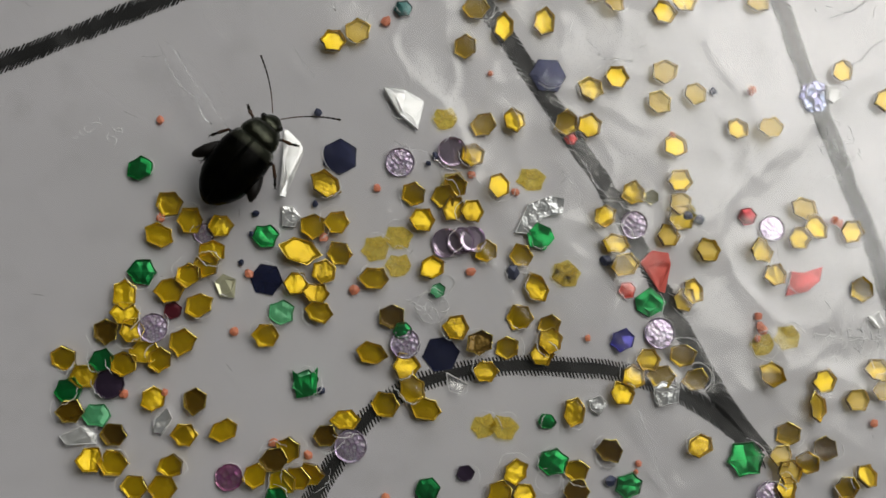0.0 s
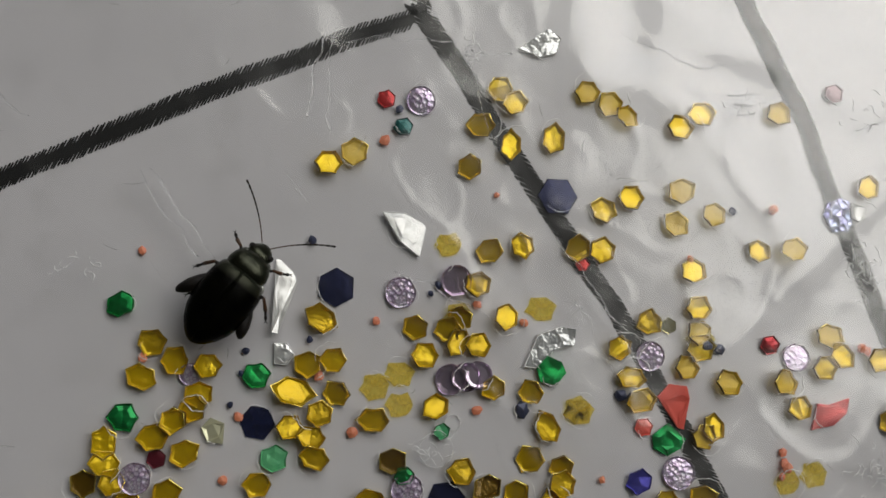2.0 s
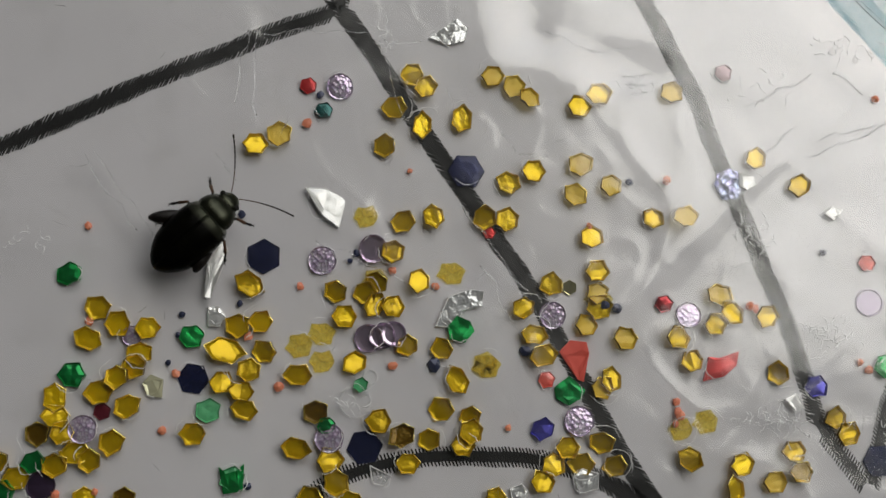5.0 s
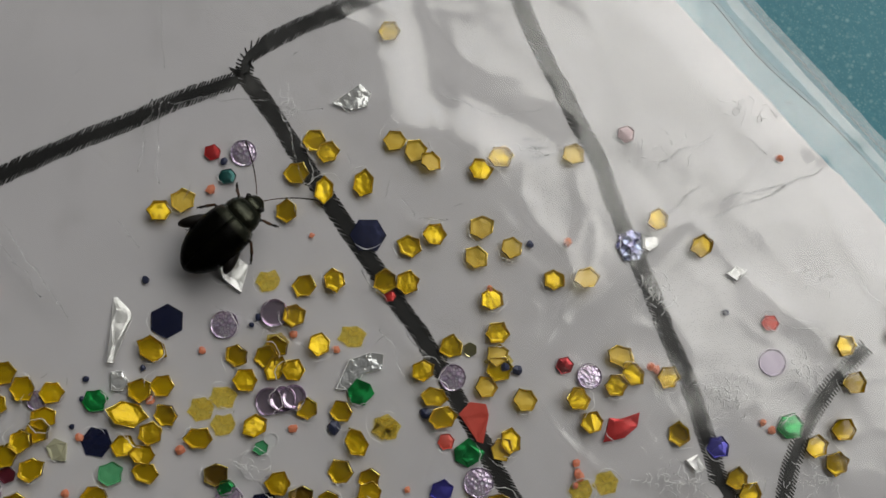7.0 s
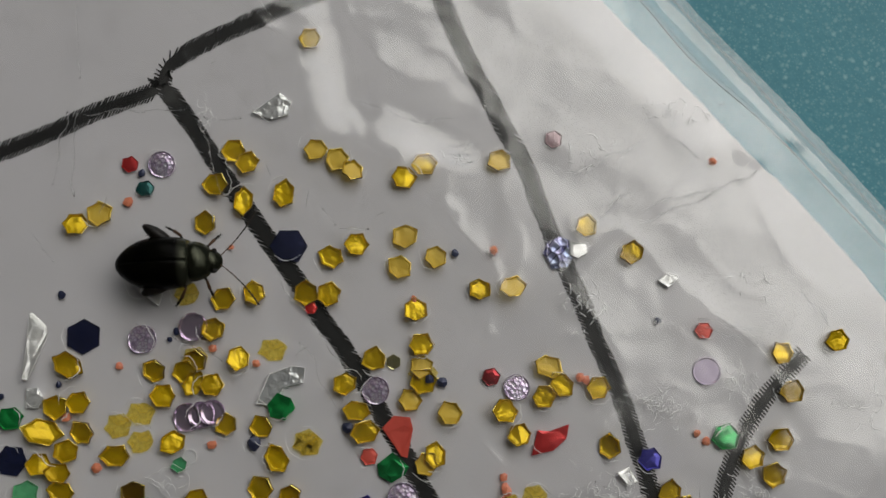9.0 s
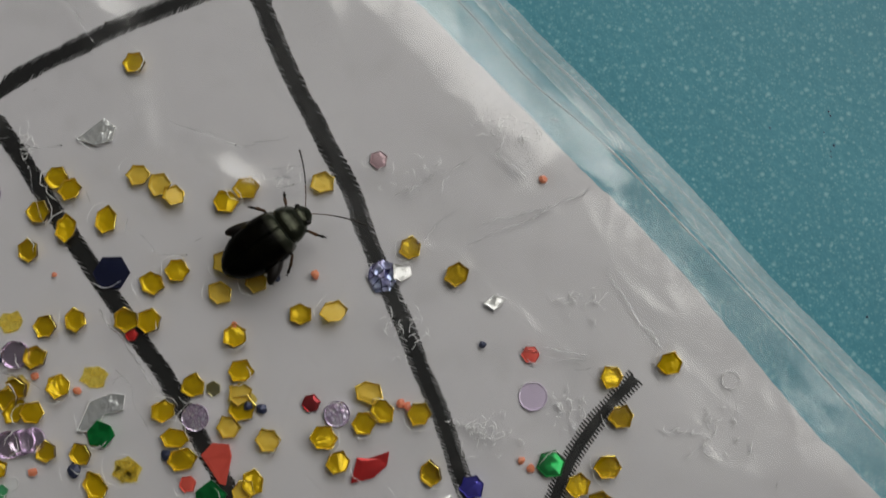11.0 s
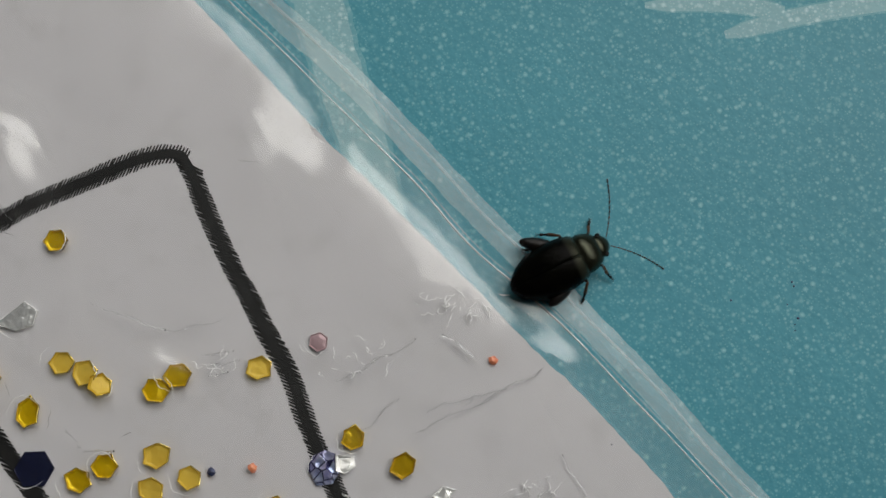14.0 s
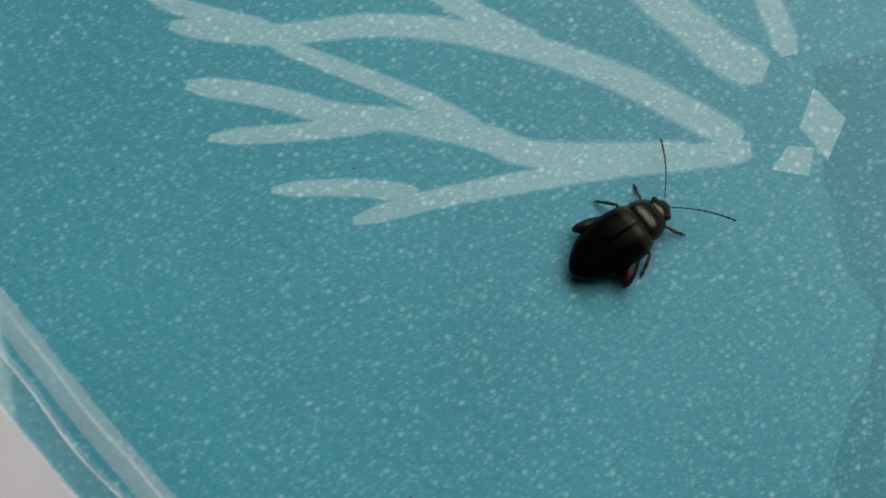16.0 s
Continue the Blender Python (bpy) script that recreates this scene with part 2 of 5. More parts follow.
FILM = clear_plastic("clear_film", 0.12, 0.17, 0.0, 0.21, 0.10, 0.12)
RIDGE = clear_plastic("film_ridge", 0.14, 0.2, 0.28, 0.2, 0.3)
WELD = clear_plastic("welded_film", 0.05, 0.35, 0.13, 0.6, 0.5)
MARGIN = clear_plastic("film_margin", 0.04, 0.3, 0.035, 0.5, 0.4)
SEAM = clear_plastic("seam_film", 0.3, 0.2, 0.55, 0.2, 0.3)
def clear_fold():
    m, nodes, links, bsdf = material("clear_fold")
    bsdf.inputs["Transmission Weight"].default_value, bsdf.inputs["Roughness"].default_value, bsdf.inputs["IOR"].default_value = 1.0, 0.18, 1.42
    nz = noise_node(nodes, links, 3000, 3.0)
    links.new(mix_colour(nodes, links, nz.outputs[0], (0.98, 0.98, 0.98), (0.86, 0.87, 0.88)), bsdf.inputs["Base Color"])
    add_bump(nodes, links, bsdf, nz.outputs[0], 0.5, 0.00005)
    return m


CLEAR_FOLD = clear_fold()
# Opaque white: glints on clear wrinkles and edges are put into the colour
GLINT_WHITE = foil("white_glint", (0.95, 0.95, 0.95), (0.9, 0.9, 0.9), metal=0.0, rough=0.2, bump=0.0)
ICE_FOIL = foil("icy_foil", (0.88, 0.89, 0.88), (0.62, 0.64, 0.65), metal=0.55, rough=0.22, bump=1.0, relief=2600)
CLEAR_CHIP = clear_plastic("clear_chip", 0.22, 0.10, 0.10, 0.4, 0.6)


def back_film(nodes, links, bsdf, weight):
    """The packet's back film lies flat on the card: a slightly wavy clear gloss over paper and print."""
    bsdf.inputs["Coat Weight"].default_value, bsdf.inputs["Coat Roughness"].default_value, bsdf.inputs["Coat IOR"].default_value = weight, 0.26, 1.95
    wave, fine = nodes.new("ShaderNodeBump"), nodes.new("ShaderNodeBump")
    for b, n, strength, depth in ((wave, noise_node(nodes, links, 150, 2.5), 0.29, 0.0011), (fine, noise_node(nodes, links, 700, 3.0), 0.12, 0.0002)):
        b.inputs["Strength"].default_value, b.inputs["Distance"].default_value = strength, depth
        links.new(n.outputs[0], b.inputs["Height"])
    links.new(wave.outputs[0], fine.inputs["Normal"])
    links.new(fine.outputs[0], bsdf.inputs["Coat Normal"])


def paper():
    m, nodes, links, bsdf = material("white_card")
    nz, fine = noise_node(nodes, links, 160, 5.0), noise_node(nodes, links, 9000, 3.0)
    c = mix_colour(nodes, links, ramp(nodes, links, nz.outputs[0], 0.3, 0.7), (0.76, 0.745, 0.77), (0.70, 0.688, 0.71))
    smudge = noise_node(nodes, links, 750, 5.0)
    c = mix_colour(nodes, links, ramp(nodes, links, smudge.outputs[0], 0.52, 0.95), c, (0.60, 0.59, 0.60))
    links.new(c, bsdf.inputs["Base Color"])
    bsdf.inputs["Roughness"].default_value = 0.6
    add_bump(nodes, links, bsdf, fine.outputs[0], 0.12, 0.00003)
    back_film(nodes, links, bsdf, 1.0)
    return m


def ink():
    m, nodes, links, bsdf = material("worn_black_ink")
    nz, fine = noise_node(nodes, links, 330, 6.0), noise_node(nodes, links, 6000, 4.0)
    c = mix_colour(nodes, links, ramp(nodes, links, nz.outputs[0], 0.55, 0.9), (0.011, 0.011, 0.011), (0.14, 0.138, 0.13))
    c = mix_colour(nodes, links, ramp(nodes, links, fine.outputs[0], 0.66, 0.85), c, (0.07, 0.07, 0.068))
    links.new(c, bsdf.inputs["Base Color"])
    bsdf.inputs["Roughness"].default_value = 0.7
    bsdf.inputs["Specular IOR Level"].default_value = 0.2
    back_film(nodes, links, bsdf, 0.5)
    return m


def teal(name, base, dark, fleck, amount):
    """Glittering teal laminate: fine pale flecks in an embossed grain."""
    m, nodes, links, bsdf = material(name)
    co = nodes.new("ShaderNodeTexCoord")
    big = noise_node(nodes, links, 90, 4.0)
    c = mix_colour(nodes, links, ramp(nodes, links, big.outputs[0], 0.3, 0.7), base, dark)
    gate = noise_node(nodes, links, 2300, 2.0)
    for cells, size, low, share in ((3100, 0.17, 0.2, 1.35), (5200, 0.2, 0.0, 1.0), (9500, 0.2, 0.0, 0.8)):
        vo = nodes.new("ShaderNodeTexVoronoi")
        vo.inputs["Scale"].default_value = cells
        links.new(co.outputs["Object"], vo.inputs["Vector"])
        dot = nodes.new("ShaderNodeMapRange")
        dot.inputs[1].default_value, dot.inputs[2].default_value = size * 0.3, size + 0.20
        dot.inputs[3].default_value, dot.inputs[4].default_value = 1.0, 0.0
        links.new(vo.outputs["Distance"], dot.inputs[0])
        sep = nodes.new("ShaderNodeSeparateColor")
        links.new(vo.outputs["Color"], sep.inputs[0])
        pick = ramp(nodes, links, sep.outputs[0], low, 1.1)
        mul = nodes.new("ShaderNodeMath")
        mul.operation = "MULTIPLY"
        links.new(dot.outputs[0], mul.inputs[0])
        links.new(pick, mul.inputs[1])
        mul2 = nodes.new("ShaderNodeMath")
        mul2.operation = "MULTIPLY"
        mul2.inputs[1].default_value = amount * share
        links.new(mul.outputs[0], mul2.inputs[0])
        c = mix_colour(nodes, links, mul2.outputs[0], c, fleck)
    links.new(c, bsdf.inputs["Base Color"])
    bsdf.inputs["Roughness"].default_value = 0.5
    add_bump(nodes, links, bsdf, gate.outputs[0], 0.22, 0.00012)
    return m


CARD, INK = paper(), ink()
TEAL = teal("teal_laminate", (0.062, 0.325, 0.412), (0.050, 0.275, 0.355), (0.36, 0.68, 0.70), 0.62)
TEAL_DARK = teal("deep_teal_laminate", (0.046, 0.268, 0.348), (0.040, 0.236, 0.308), (0.34, 0.66, 0.69), 0.6)
PRINT = teal("pale_print", (0.28, 0.52, 0.57), (0.23, 0.46, 0.51), (0.66, 0.84, 0.85), 0.85)
PRINT_EDGE = teal("faint_print", (0.15, 0.42, 0.49), (0.12, 0.36, 0.43), (0.5, 0.74, 0.76), 0.55)


def plain(name, colour, rough=0.8):
    m, nodes, links, bsdf = material(name)
    nz = noise_node(nodes, links, 6, 5.0)
    c = mix_colour(nodes, links, ramp(nodes, links, nz.outputs[0], 0.3, 0.7), colour, tuple(0.93 * v for v in colour))
    links.new(c, bsdf.inputs["Base Color"])
    bsdf.inputs["Roughness"].default_value = rough
    return m


def chitin(name, colour, tint, rough, metal, pits, spec=0.3, sheen=None):
    m, nodes, links, bsdf = material(name)
    nz = noise_node(nodes, links, 2500, 4.0)
    co = nodes.new("ShaderNodeTexCoord")
    vo = nodes.new("ShaderNodeTexVoronoi")
    vo.inputs["Scale"].default_value = 30000
    links.new(co.outputs["Object"], vo.inputs["Vector"])
    c = mix_colour(nodes, links, ramp(nodes, links, nz.outputs[0], 0.35, 0.7), colour, tint)
    if sheen:
        # bronze green on the wing case shoulders, with the window's highlight put into it
        sep = nodes.new("ShaderNodeSeparateXYZ")
        links.new(co.outputs["Object"], sep.inputs[0])
        zone = ramp(nodes, links, sep.outputs[0], 0.00025, 0.00075)
        c = mix_colour(nodes, links, zone, c, sheen)
        links.new(zone, bsdf.inputs["Metallic"])
    links.new(c, bsdf.inputs["Base Color"])
    bsdf.inputs["Metallic"].default_value, bsdf.inputs["Roughness"].default_value = metal, rough
    bsdf.inputs["Specular IOR Level"].default_value = spec
    add_bump(nodes, links, bsdf, vo.outputs["Distance"], pits, 0.00003)
    return m


ELYTRA = chitin("black_chitin", (0.0015, 0.0015, 0.0015), (0.003, 0.003, 0.002), 0.13, 0.0, 0.22, 0.035, (0.070, 0.074, 0.052))
BRONZE = chitin("bronze_green_chitin", (0.052, 0.055, 0.037), (0.022, 0.024, 0.016), 0.14, 0.75, 0.2, 0.3)
EYE = chitin("eye_black", (0.01, 0.01, 0.01), (0.015, 0.012, 0.01), 0.2, 0.0, 0.8)
LEG = chitin("dark_leg", (0.005, 0.004, 0.004), (0.010, 0.007, 0.005), 0.35, 0.0, 0.3)
BROWN = chitin("brown_leg", (0.10, 0.05, 0.025), (0.06, 0.03, 0.018), 0.45, 0.0, 0.3)
FEELER = chitin("antenna_brown", (0.012, 0.010, 0.008), (0.03, 0.022, 0.016), 0.5, 0.0, 0.3)
WALL_PAINT = plain("wall_paint", (0.26, 0.255, 0.245))
CEILING_PAINT = plain("ceiling_paint", (0.16, 0.16, 0.16))

# ---- the room ----
TABLE_Z = -0.15


def box(bm, x0, x1, y0, y1, z0, z1):
    bmesh.ops.create_cube(bm, size=1.0, matrix=Matrix.Translation(((x0 + x1) / 2, (y0 + y1) / 2, (z0 + z1) / 2)) @ Matrix.Diagonal((x1 - x0, y1 - y0, z1 - z0, 1)))


def room_piece(name, boxes, mat):
    bm = bmesh.new()
    for b in boxes:
        box(bm, *[v / MM for v in b])
    ob = link(name, bm, mat)
    ob.matrix_world = room
    return tagged(ob, kind="structure")


X, YB, H, K = 1.3, -1.6, 2.0, 0.12
tagged(room_piece("tabletop", [(-X, X, YB, WIN_Y, -0.04, TABLE_Z * MM)], TEAL), "glittering teal laminate table with pale printed twigs", "table")
room_piece("wall_window", [(-X, X, WIN_Y, WIN_Y + K, -0.04, WIN_LOW), (-X, X, WIN_Y, WIN_Y + K, WIN_HIGH, H),
                           (-X, WIN_A, WIN_Y, WIN_Y + K, WIN_LOW, WIN_HIGH), (WIN_B, X, WIN_Y, WIN_Y + K, WIN_LOW, WIN_HIGH)], WALL_PAINT)
room_piece("wall_back", [(-X, X, YB - K, YB, -0.04, H)], WALL_PAINT)
room_piece("wall_left", [(-X - K, -X, YB - K, WIN_Y + K, -0.04, H)], WALL_PAINT)
room_piece("wall_right", [(X, X + K, YB - K, WIN_Y + K, -0.04, H)], WALL_PAINT)
room_piece("ceiling", [(-X - K, X + K, YB - K, WIN_Y + K, H, H + K)], CEILING_PAINT)

# ---- printed twigs on the table ----
STALK_LOW = [(37.32, 21.37), (35.73, 21.25), (33.04, 21.08), (30.29, 20.78), (26.93, 20.32), (24.36, 19.76)]
TWIG_LOW = [(26.56, 20.53), (24.28, 20.91), (21.56, 20.98)]
STALK_MID = [(35.73, 21.25), (30.70, 21.61), (28.87, 22.30), (26.24, 23.06), (23.93, 23.46), (21.37, 24.30), (18.54, 24.91)]
TWIG_MID = [(25.66, 23.16), (22.94, 22.95), (19.37, 22.93)]
STALK_HIGH = [(37.00, 21.67), (35.13, 22.92), (33.38, 24.01), (30.67, 25.23), (27.86, 26.11), (24.95, 26.54), (21.57, 26.47), (17.90, 27.12)]
TWIG_HIGH = [(28.87, 22.40), (26.83, 23.70), (23.95, 25.11), (21.37, 26.32)]
TWIG_TIP = [(21.57, 26.62), (19.54, 27.30), (17.09, 28.24)]
TWIG_BACK = [(30.86, 25.27), (29.39, 26.18), (27.51, 27.45), (24.80, 29.33)]
STALK_BACK = [(37.96, 23.89), (36.85, 24.51), (35.50, 25.88), (34.12, 27.27), (31.83, 29.91)]
STALK_SIDE = [(38.72, 24.40), (38.51, 25.34), (37.94, 27.13), (37.37, 29.16)]
BAND = [(8.50, 33.10), (8.92, 29.04), (9.25, 25.92), (9.62, 22.41), (10.40, 19.13), (11.19, 16.55), (11.73, 14.21), (12.01, 11.70)]
BAND_TWIG = [(2.83, 30.35), (4.66, 27.53), (6.24, 25.21), (8.02, 23.14), (9.55, 21.32)]
BLOCK_A = [(39.40, 23.28), (40.29, 22.19), (39.62, 20.85), (38.86, 22.01)]
BLOCK_B = [(38.46, 21.42), (39.23, 21.30), (39.02, 20.39), (37.88, 20.68)]
DARK_PATCH = [(39.45, 23.93), (41.71, 24.32), (47.01, 21.90), (45.21, 6.93), (37.38, 6.98), (39.62, 13.19), (40.08, 13.68), (40.78, 15.89), (39.91, 17.33), (39.47, 20.04)]


def ribbon(pts, width, z, thick=0.001, taper=0.7, ragged=0.0):
    bm = bmesh.new()
    path = smooth_path(pts, 0.25)
    left, right = [], []
    for i, p in enumerate(path):
        d = (path[min(i + 1, len(path) - 1)] - path[max(i - 1, 0)]).normalized()
        n = Vector((-d.y, d.x, 0))
        f = i / (len(path) - 1)
        w = width / 2 * (1 - (1 - taper) * f) * (1 + ragged * noise.noise(p * 1.7))
        w *= min(1.0, 0.45 + (len(path) - 1 - i) * 0.16, 0.6 + i * 0.2)
        left.append(bm.verts.new((*(p + n * w).xy, z)))
        right.append(bm.verts.new((*(p - n * w).xy, z)))
    faces = [bm.faces.new((a, b, c, d)) for a, b, c, d in zip(left, right, right[1:], left[1:])]
    if thick < 0.002:
        return bm
    ext = bmesh.ops.extrude_face_region(bm, geom=faces)
    bmesh.ops.translate(bm, verts=[v for v in ext["geom"] if isinstance(v, bmesh.types.BMVert)], vec=(0, 0, -thick))
    return bm


def block(pts, z):
    return outline_slab(bmesh.new(), pts, z - 0.001, z)


motif = tagged(new("printed_twig_motif"), "pale blue printed twig pattern on the teal table", "print", kind="structure")
level = TABLE_Z + 0.0012
TWIGS = ((0.85, STALK_LOW), (0.7, TWIG_LOW), (1.0, STALK_MID), (0.75, TWIG_MID), (1.0, STALK_HIGH), (0.75, TWIG_HIGH), (0.75, TWIG_TIP),
         (0.85, TWIG_BACK), (1.4, STALK_BACK), (0.9, STALK_SIDE), (2.2, BAND), (1.2, BAND_TWIG))
for name, share, mat, label in (("twig_edge", 1.10, PRINT_EDGE, "faint soft edge of the print"), ("twig", 0.92, PRINT, "")):
    for width, pts in TWIGS:
        part(name, ribbon(pts, width * share, level, taper=0.75, ragged=0.08), mat, motif, label)
        level += 0.0002
for pts in (BLOCK_A, BLOCK_B):
    part("berry_block", block(pts, level), PRINT, motif)
    level += 0.0006
part("shaded_leaf", block(DARK_PATCH, TABLE_Z + 0.0008), TEAL_DARK, motif, "deeper teal printed leaf area")

# ---- the packet: card, printed lines, clear film ----
LINE_LEFT = [(-31.15, -0.03), (-25.29, 2.27), (-19.14, 4.84), (-17.29, 5.71), (-14.50, 7.06), (-11.96, 8.35), (-9.35, 9.48), (-7.57, 10.32), (-5.20, 11.23)]
LINE_TOP = [(-5.08, 11.35), (-4.64, 12.31), (-2.95, 13.32), (-1.35, 14.07), (-0.48, 14.52), (1.61, 15.34), (3.39, 16.00), (4.55, 16.13), (5.01, 15.76), (5.68, 14.11), (6.48, 12.27), (7.55, 10.11), (8.58, 8.03), (9.12, 6.42), (10.35, 3.41), (11.16, 1.29), (11.87, -0.60), (12.45, -2.48), (13.04, -4.13), (14.51, -6.11)]
LINE_MIDDLE = [(-5.00, 11.46), (-3.80, 9.74), (-2.48, 7.70), (-1.11, 5.68), (-0.19, 4.37), (1.08, 2.48), (1.86, 1.37), (3.49, -1.52), (5.33, -4.82), (6.36, -6.38), (7.59, -7.85)]
LINE_ARC = [(-8.37, -10.09), (-8.02, -9.43), (-7.30, -8.17), (-6.29, -6.77), (-5.06, -5.89), (-3.51, -5.32), (-1.54, -5.01), (0.45, -5.01), (2.27, -5.13), (4.30, -5.73), (5.94, -6.65), (7.48, -7.85)]
LINE_RIGHT = [(18.63, 1.22), (17.53, 0.09), (16.43, -1.34), (15.65, -2.95), (15.18, -4.54), (14.81, -6.11)]
LINE_FAR = [(24.65, -5.28), (23.08, -5.94), (21.83, -6.41), (20.17, -7.17)]
CARD_EDGE = [(-10.19, 37.84), (0.91, 26.71), (4.57, 22.63), (9.10, 17.40), (11.84, 14.44), (14.88, 11.14), (17.20, 8.53), (18.21, 7.53), (20.72, 4.62), (24.56, -0.42), (26.04, -1.98), (30.29, -6.74), (38.91, -16.24)]
WELD_INNER = [(-10.27, 39.30), (3.00, 25.74), (6.00, 22.36), (10.32, 17.76), (13.04, 14.79), (15.50, 11.90), (18.03, 9.62), (20.11, 7.18), (22.43, 4.56), (27.08, -0.99), (30.48, -4.99), (36.90, -12.74)]
WELD_OUTER = [(-6.92, 39.07), (4.05, 26.34), (7.54, 22.18), (11.14, 18.55), (15.00, 14.11), (18.73, 10.01), (21.26, 7.14), (23.54, 4.33), (28.24, -0.83), (31.62, -4.84), (38.00, -12.59)]
packet = tagged(new("glitter_packet"), "clear plastic packet of sequins on a printed white card", "packet")


def half_sheet(edge, z0, z1, ragged):
    """A card that ends at a cut edge and runs on towards the lower left."""
    path = smooth_path(edge, 0.3)
    pts = [(p.x + ragged * noise.noise(p * 2.3), p.y + ragged * noise.noise(p * 2.3 + Vector((9, 4, 0)))) for p in path]
    d = (path[-1] - path[0]).normalized()
    n = Vector((d.y, -d.x, 0))
    far = [path[-1] + n * 62, path[0] + n * 62]
    return outline_slab(bmesh.new(), pts + [(p.x, p.y) for p in far], z0, z1)


part("card", half_sheet(CARD_EDGE, TABLE_Z + 0.02, 0.0, 0.05), CARD, packet, "white printed card with a rough cut edge")


def hatched_line(pts, z, flat, steep, core=0.175, reach=0.195, pitch=0.125):
    """A printed line: a solid core crossed by slanted pen strokes that stick out on both sides; flat, steep: their angles where the line runs level and steeply."""
    bm = bmesh.new()
    path = smooth_path(pts, pitch / 2)
    dirs = [(path[min(i + 2, len(path) - 1)] - path[max(i - 2, 0)]).normalized() for i in range(len(path))]
    left, right = [], []
    for p, d in zip(path, dirs):
        n = Vector((-d.y, d.x, 0))
        w = core * (1 + 0.16 * noise.noise(p * 0.9) + 0.16 * noise.noise(p * 5))
        left.append(bm.verts.new((*(p + n * w).xy, z)))
        right.append(bm.verts.new((*(p - n * w).xy, z)))
    for a, b, c, d in zip(left, right, right[1:], left[1:]):
        bm.faces.new((a, b, c, d))
    q = random.Random(int(100 * abs(pts[0][0])))
    for i in range(0, len(path), 2):
        p, d = path[i], dirs[i]
        n = Vector((-d.y, d.x, 0))
        along = (math.degrees(math.atan2(d.y, d.x)) + 60) % 180 - 60
        f = min(max((along - 45) / 30, 0.0), 1.0)
        a = radians(flat + (steep - flat) * f + q.uniform(-1.5, 1.5))
        s = Vector((math.cos(a), math.sin(a), 0))
        s = s if s.dot(n) > 0 else -s
        side_on = max(s.dot(n), 0.3)
        t = Vector((-s.y, s.x, 0))
        for side in (1, -1):
            out = side * s * min((core + reach * (0.9 + 0.3 * noise.noise(p * 0.8 + Vector((side * 5, 0, 0))) + q.uniform(-0.12, 0.12))) / side_on, 0.66)
            base = side * s * core * 0.6 / side_on
            wide, thin = 0.043 * q.uniform(0.85, 1.1), 0.026
            bm.faces.new([bm.verts.new((*(p + v).xy, z + 0.002)) for v in (base + t * wide, base - t * wide, out - t * thin, out + t * thin)])
    return bm


for line, flat, steep in ((LINE_LEFT, 64, 64), (LINE_TOP, 64, 154), (LINE_MIDDLE, 158, 158), (LINE_ARC, 112, 112), (LINE_RIGHT, 132, 132), (LINE_FAR, 108, 108)):
    part("printed_line", hatched_line(line, 0.012, flat, steep), INK, packet, "worn black printed outline with hatched edges")

A, B = Vector((*WELD_OUTER[0], 0)), Vector((*WELD_OUTER[-1], 0))
ALONG = (B - A).normalized()
INWARD = Vector((ALONG.y, -ALONG.x, 0))


BULGE_END = 39.23
FOLDS = [(1.24, 11.00, 1.01, 2.21, 0.261, 0.073), (4.22, 9.20, 1.89, 0.80, 0.242, 0.110), (12.11, 8.99, 1.79, 0.88, 0.085, 0.084), (17.79, 8.79, 0.76, 0.38, 0.188, 0.126), (8.38, 16.15, 1.26, 1.26, 0.355, 0.033), (-0.43, 16.59, 1.68, 1.47, 0.492, 0.037), (10.75, 6.90, 1.47, 1.47, 0.025, 0.078), (23.87, -3.88, 1.26, 0.95, 0.067, 0.236), (-7.99, 10.83, 1.05, 0.84, 0.203, 0.049)]
LEAN = room.to_3x3() @ Vector((0, 1, 0))


def film_height(x, y, v):
    u = (Vector((x, y, 0)) - A).dot(ALONG)
    past = min(max((u - BULGE_END + 2.0) / 2.0, 0.0), 1.0)
    s, q = min(max(v / 1.9, 0.0), 1.0), min(max((v - 1.4) / (15.0 + 40.0 * past), 0.0), 1.0)
    edge, rise = s * s * (3 - 2 * s), q * (2 - q)
    p = Vector((x, y, 0))
    wave = noise.noise(p * 0.11) * 0.12 + noise.noise(p * 0.28 + Vector((7, 3, 0))) * 0.06
    fold = 1 - abs(noise.noise(p * 0.17 + Vector((2, 8, 0)))) * 2.2
    crease, lean = max(fold, 0) ** 6 * 0.06, 0.0
    for fx, fy, rx, ry, gx, gy in FOLDS:
        ex, ey = (x - fx) / rx, (y - fy) / ry
        d = ex * ex + ey * ey
        if d < 4:
            # a flat facet of the film that leans towards the window
            lean -= 0.8 * ((x - fx) * gx + (y - fy) * gy) * (1 - d / 4) ** 2
    fine = noise.noise(p * 1.3) * 0.012 + max(1 - abs(noise.noise(p * 0.5)) * 3, 0) ** 5 * 0.03
    # the border bulges along one stretch and lies flat past a sharp crease
    bulge = min(max((BULGE_END - u) / 0.3, 0.0), 1.0) * (0.8 + 0.5 * noise.noise(Vector((u * 0.35, 1, 3))))
    fade = min(max((v - 1.9) / 6.0, 0.0), 1.0)
    bulge *= 1 - fade * fade * (3 - 2 * fade)
    h = -0.08 + 0.09 * past + (0.05 + 0.05 * bulge - 0.02 * past) * edge + 0.62 * rise + (0.08 + 0.92 * min(1.0, v / 8.0)) * (wave + crease + fine) + lean
    # over the card it rests on the pieces, never lower
    over = min(max((v - 1.6) / (2.0 + 12.0 * past), 0.0), 1.0)
    return h + over * (0.22 + 0.13 * math.log1p(math.exp(min((h - 0.22) / 0.13, 30.0))) - h)


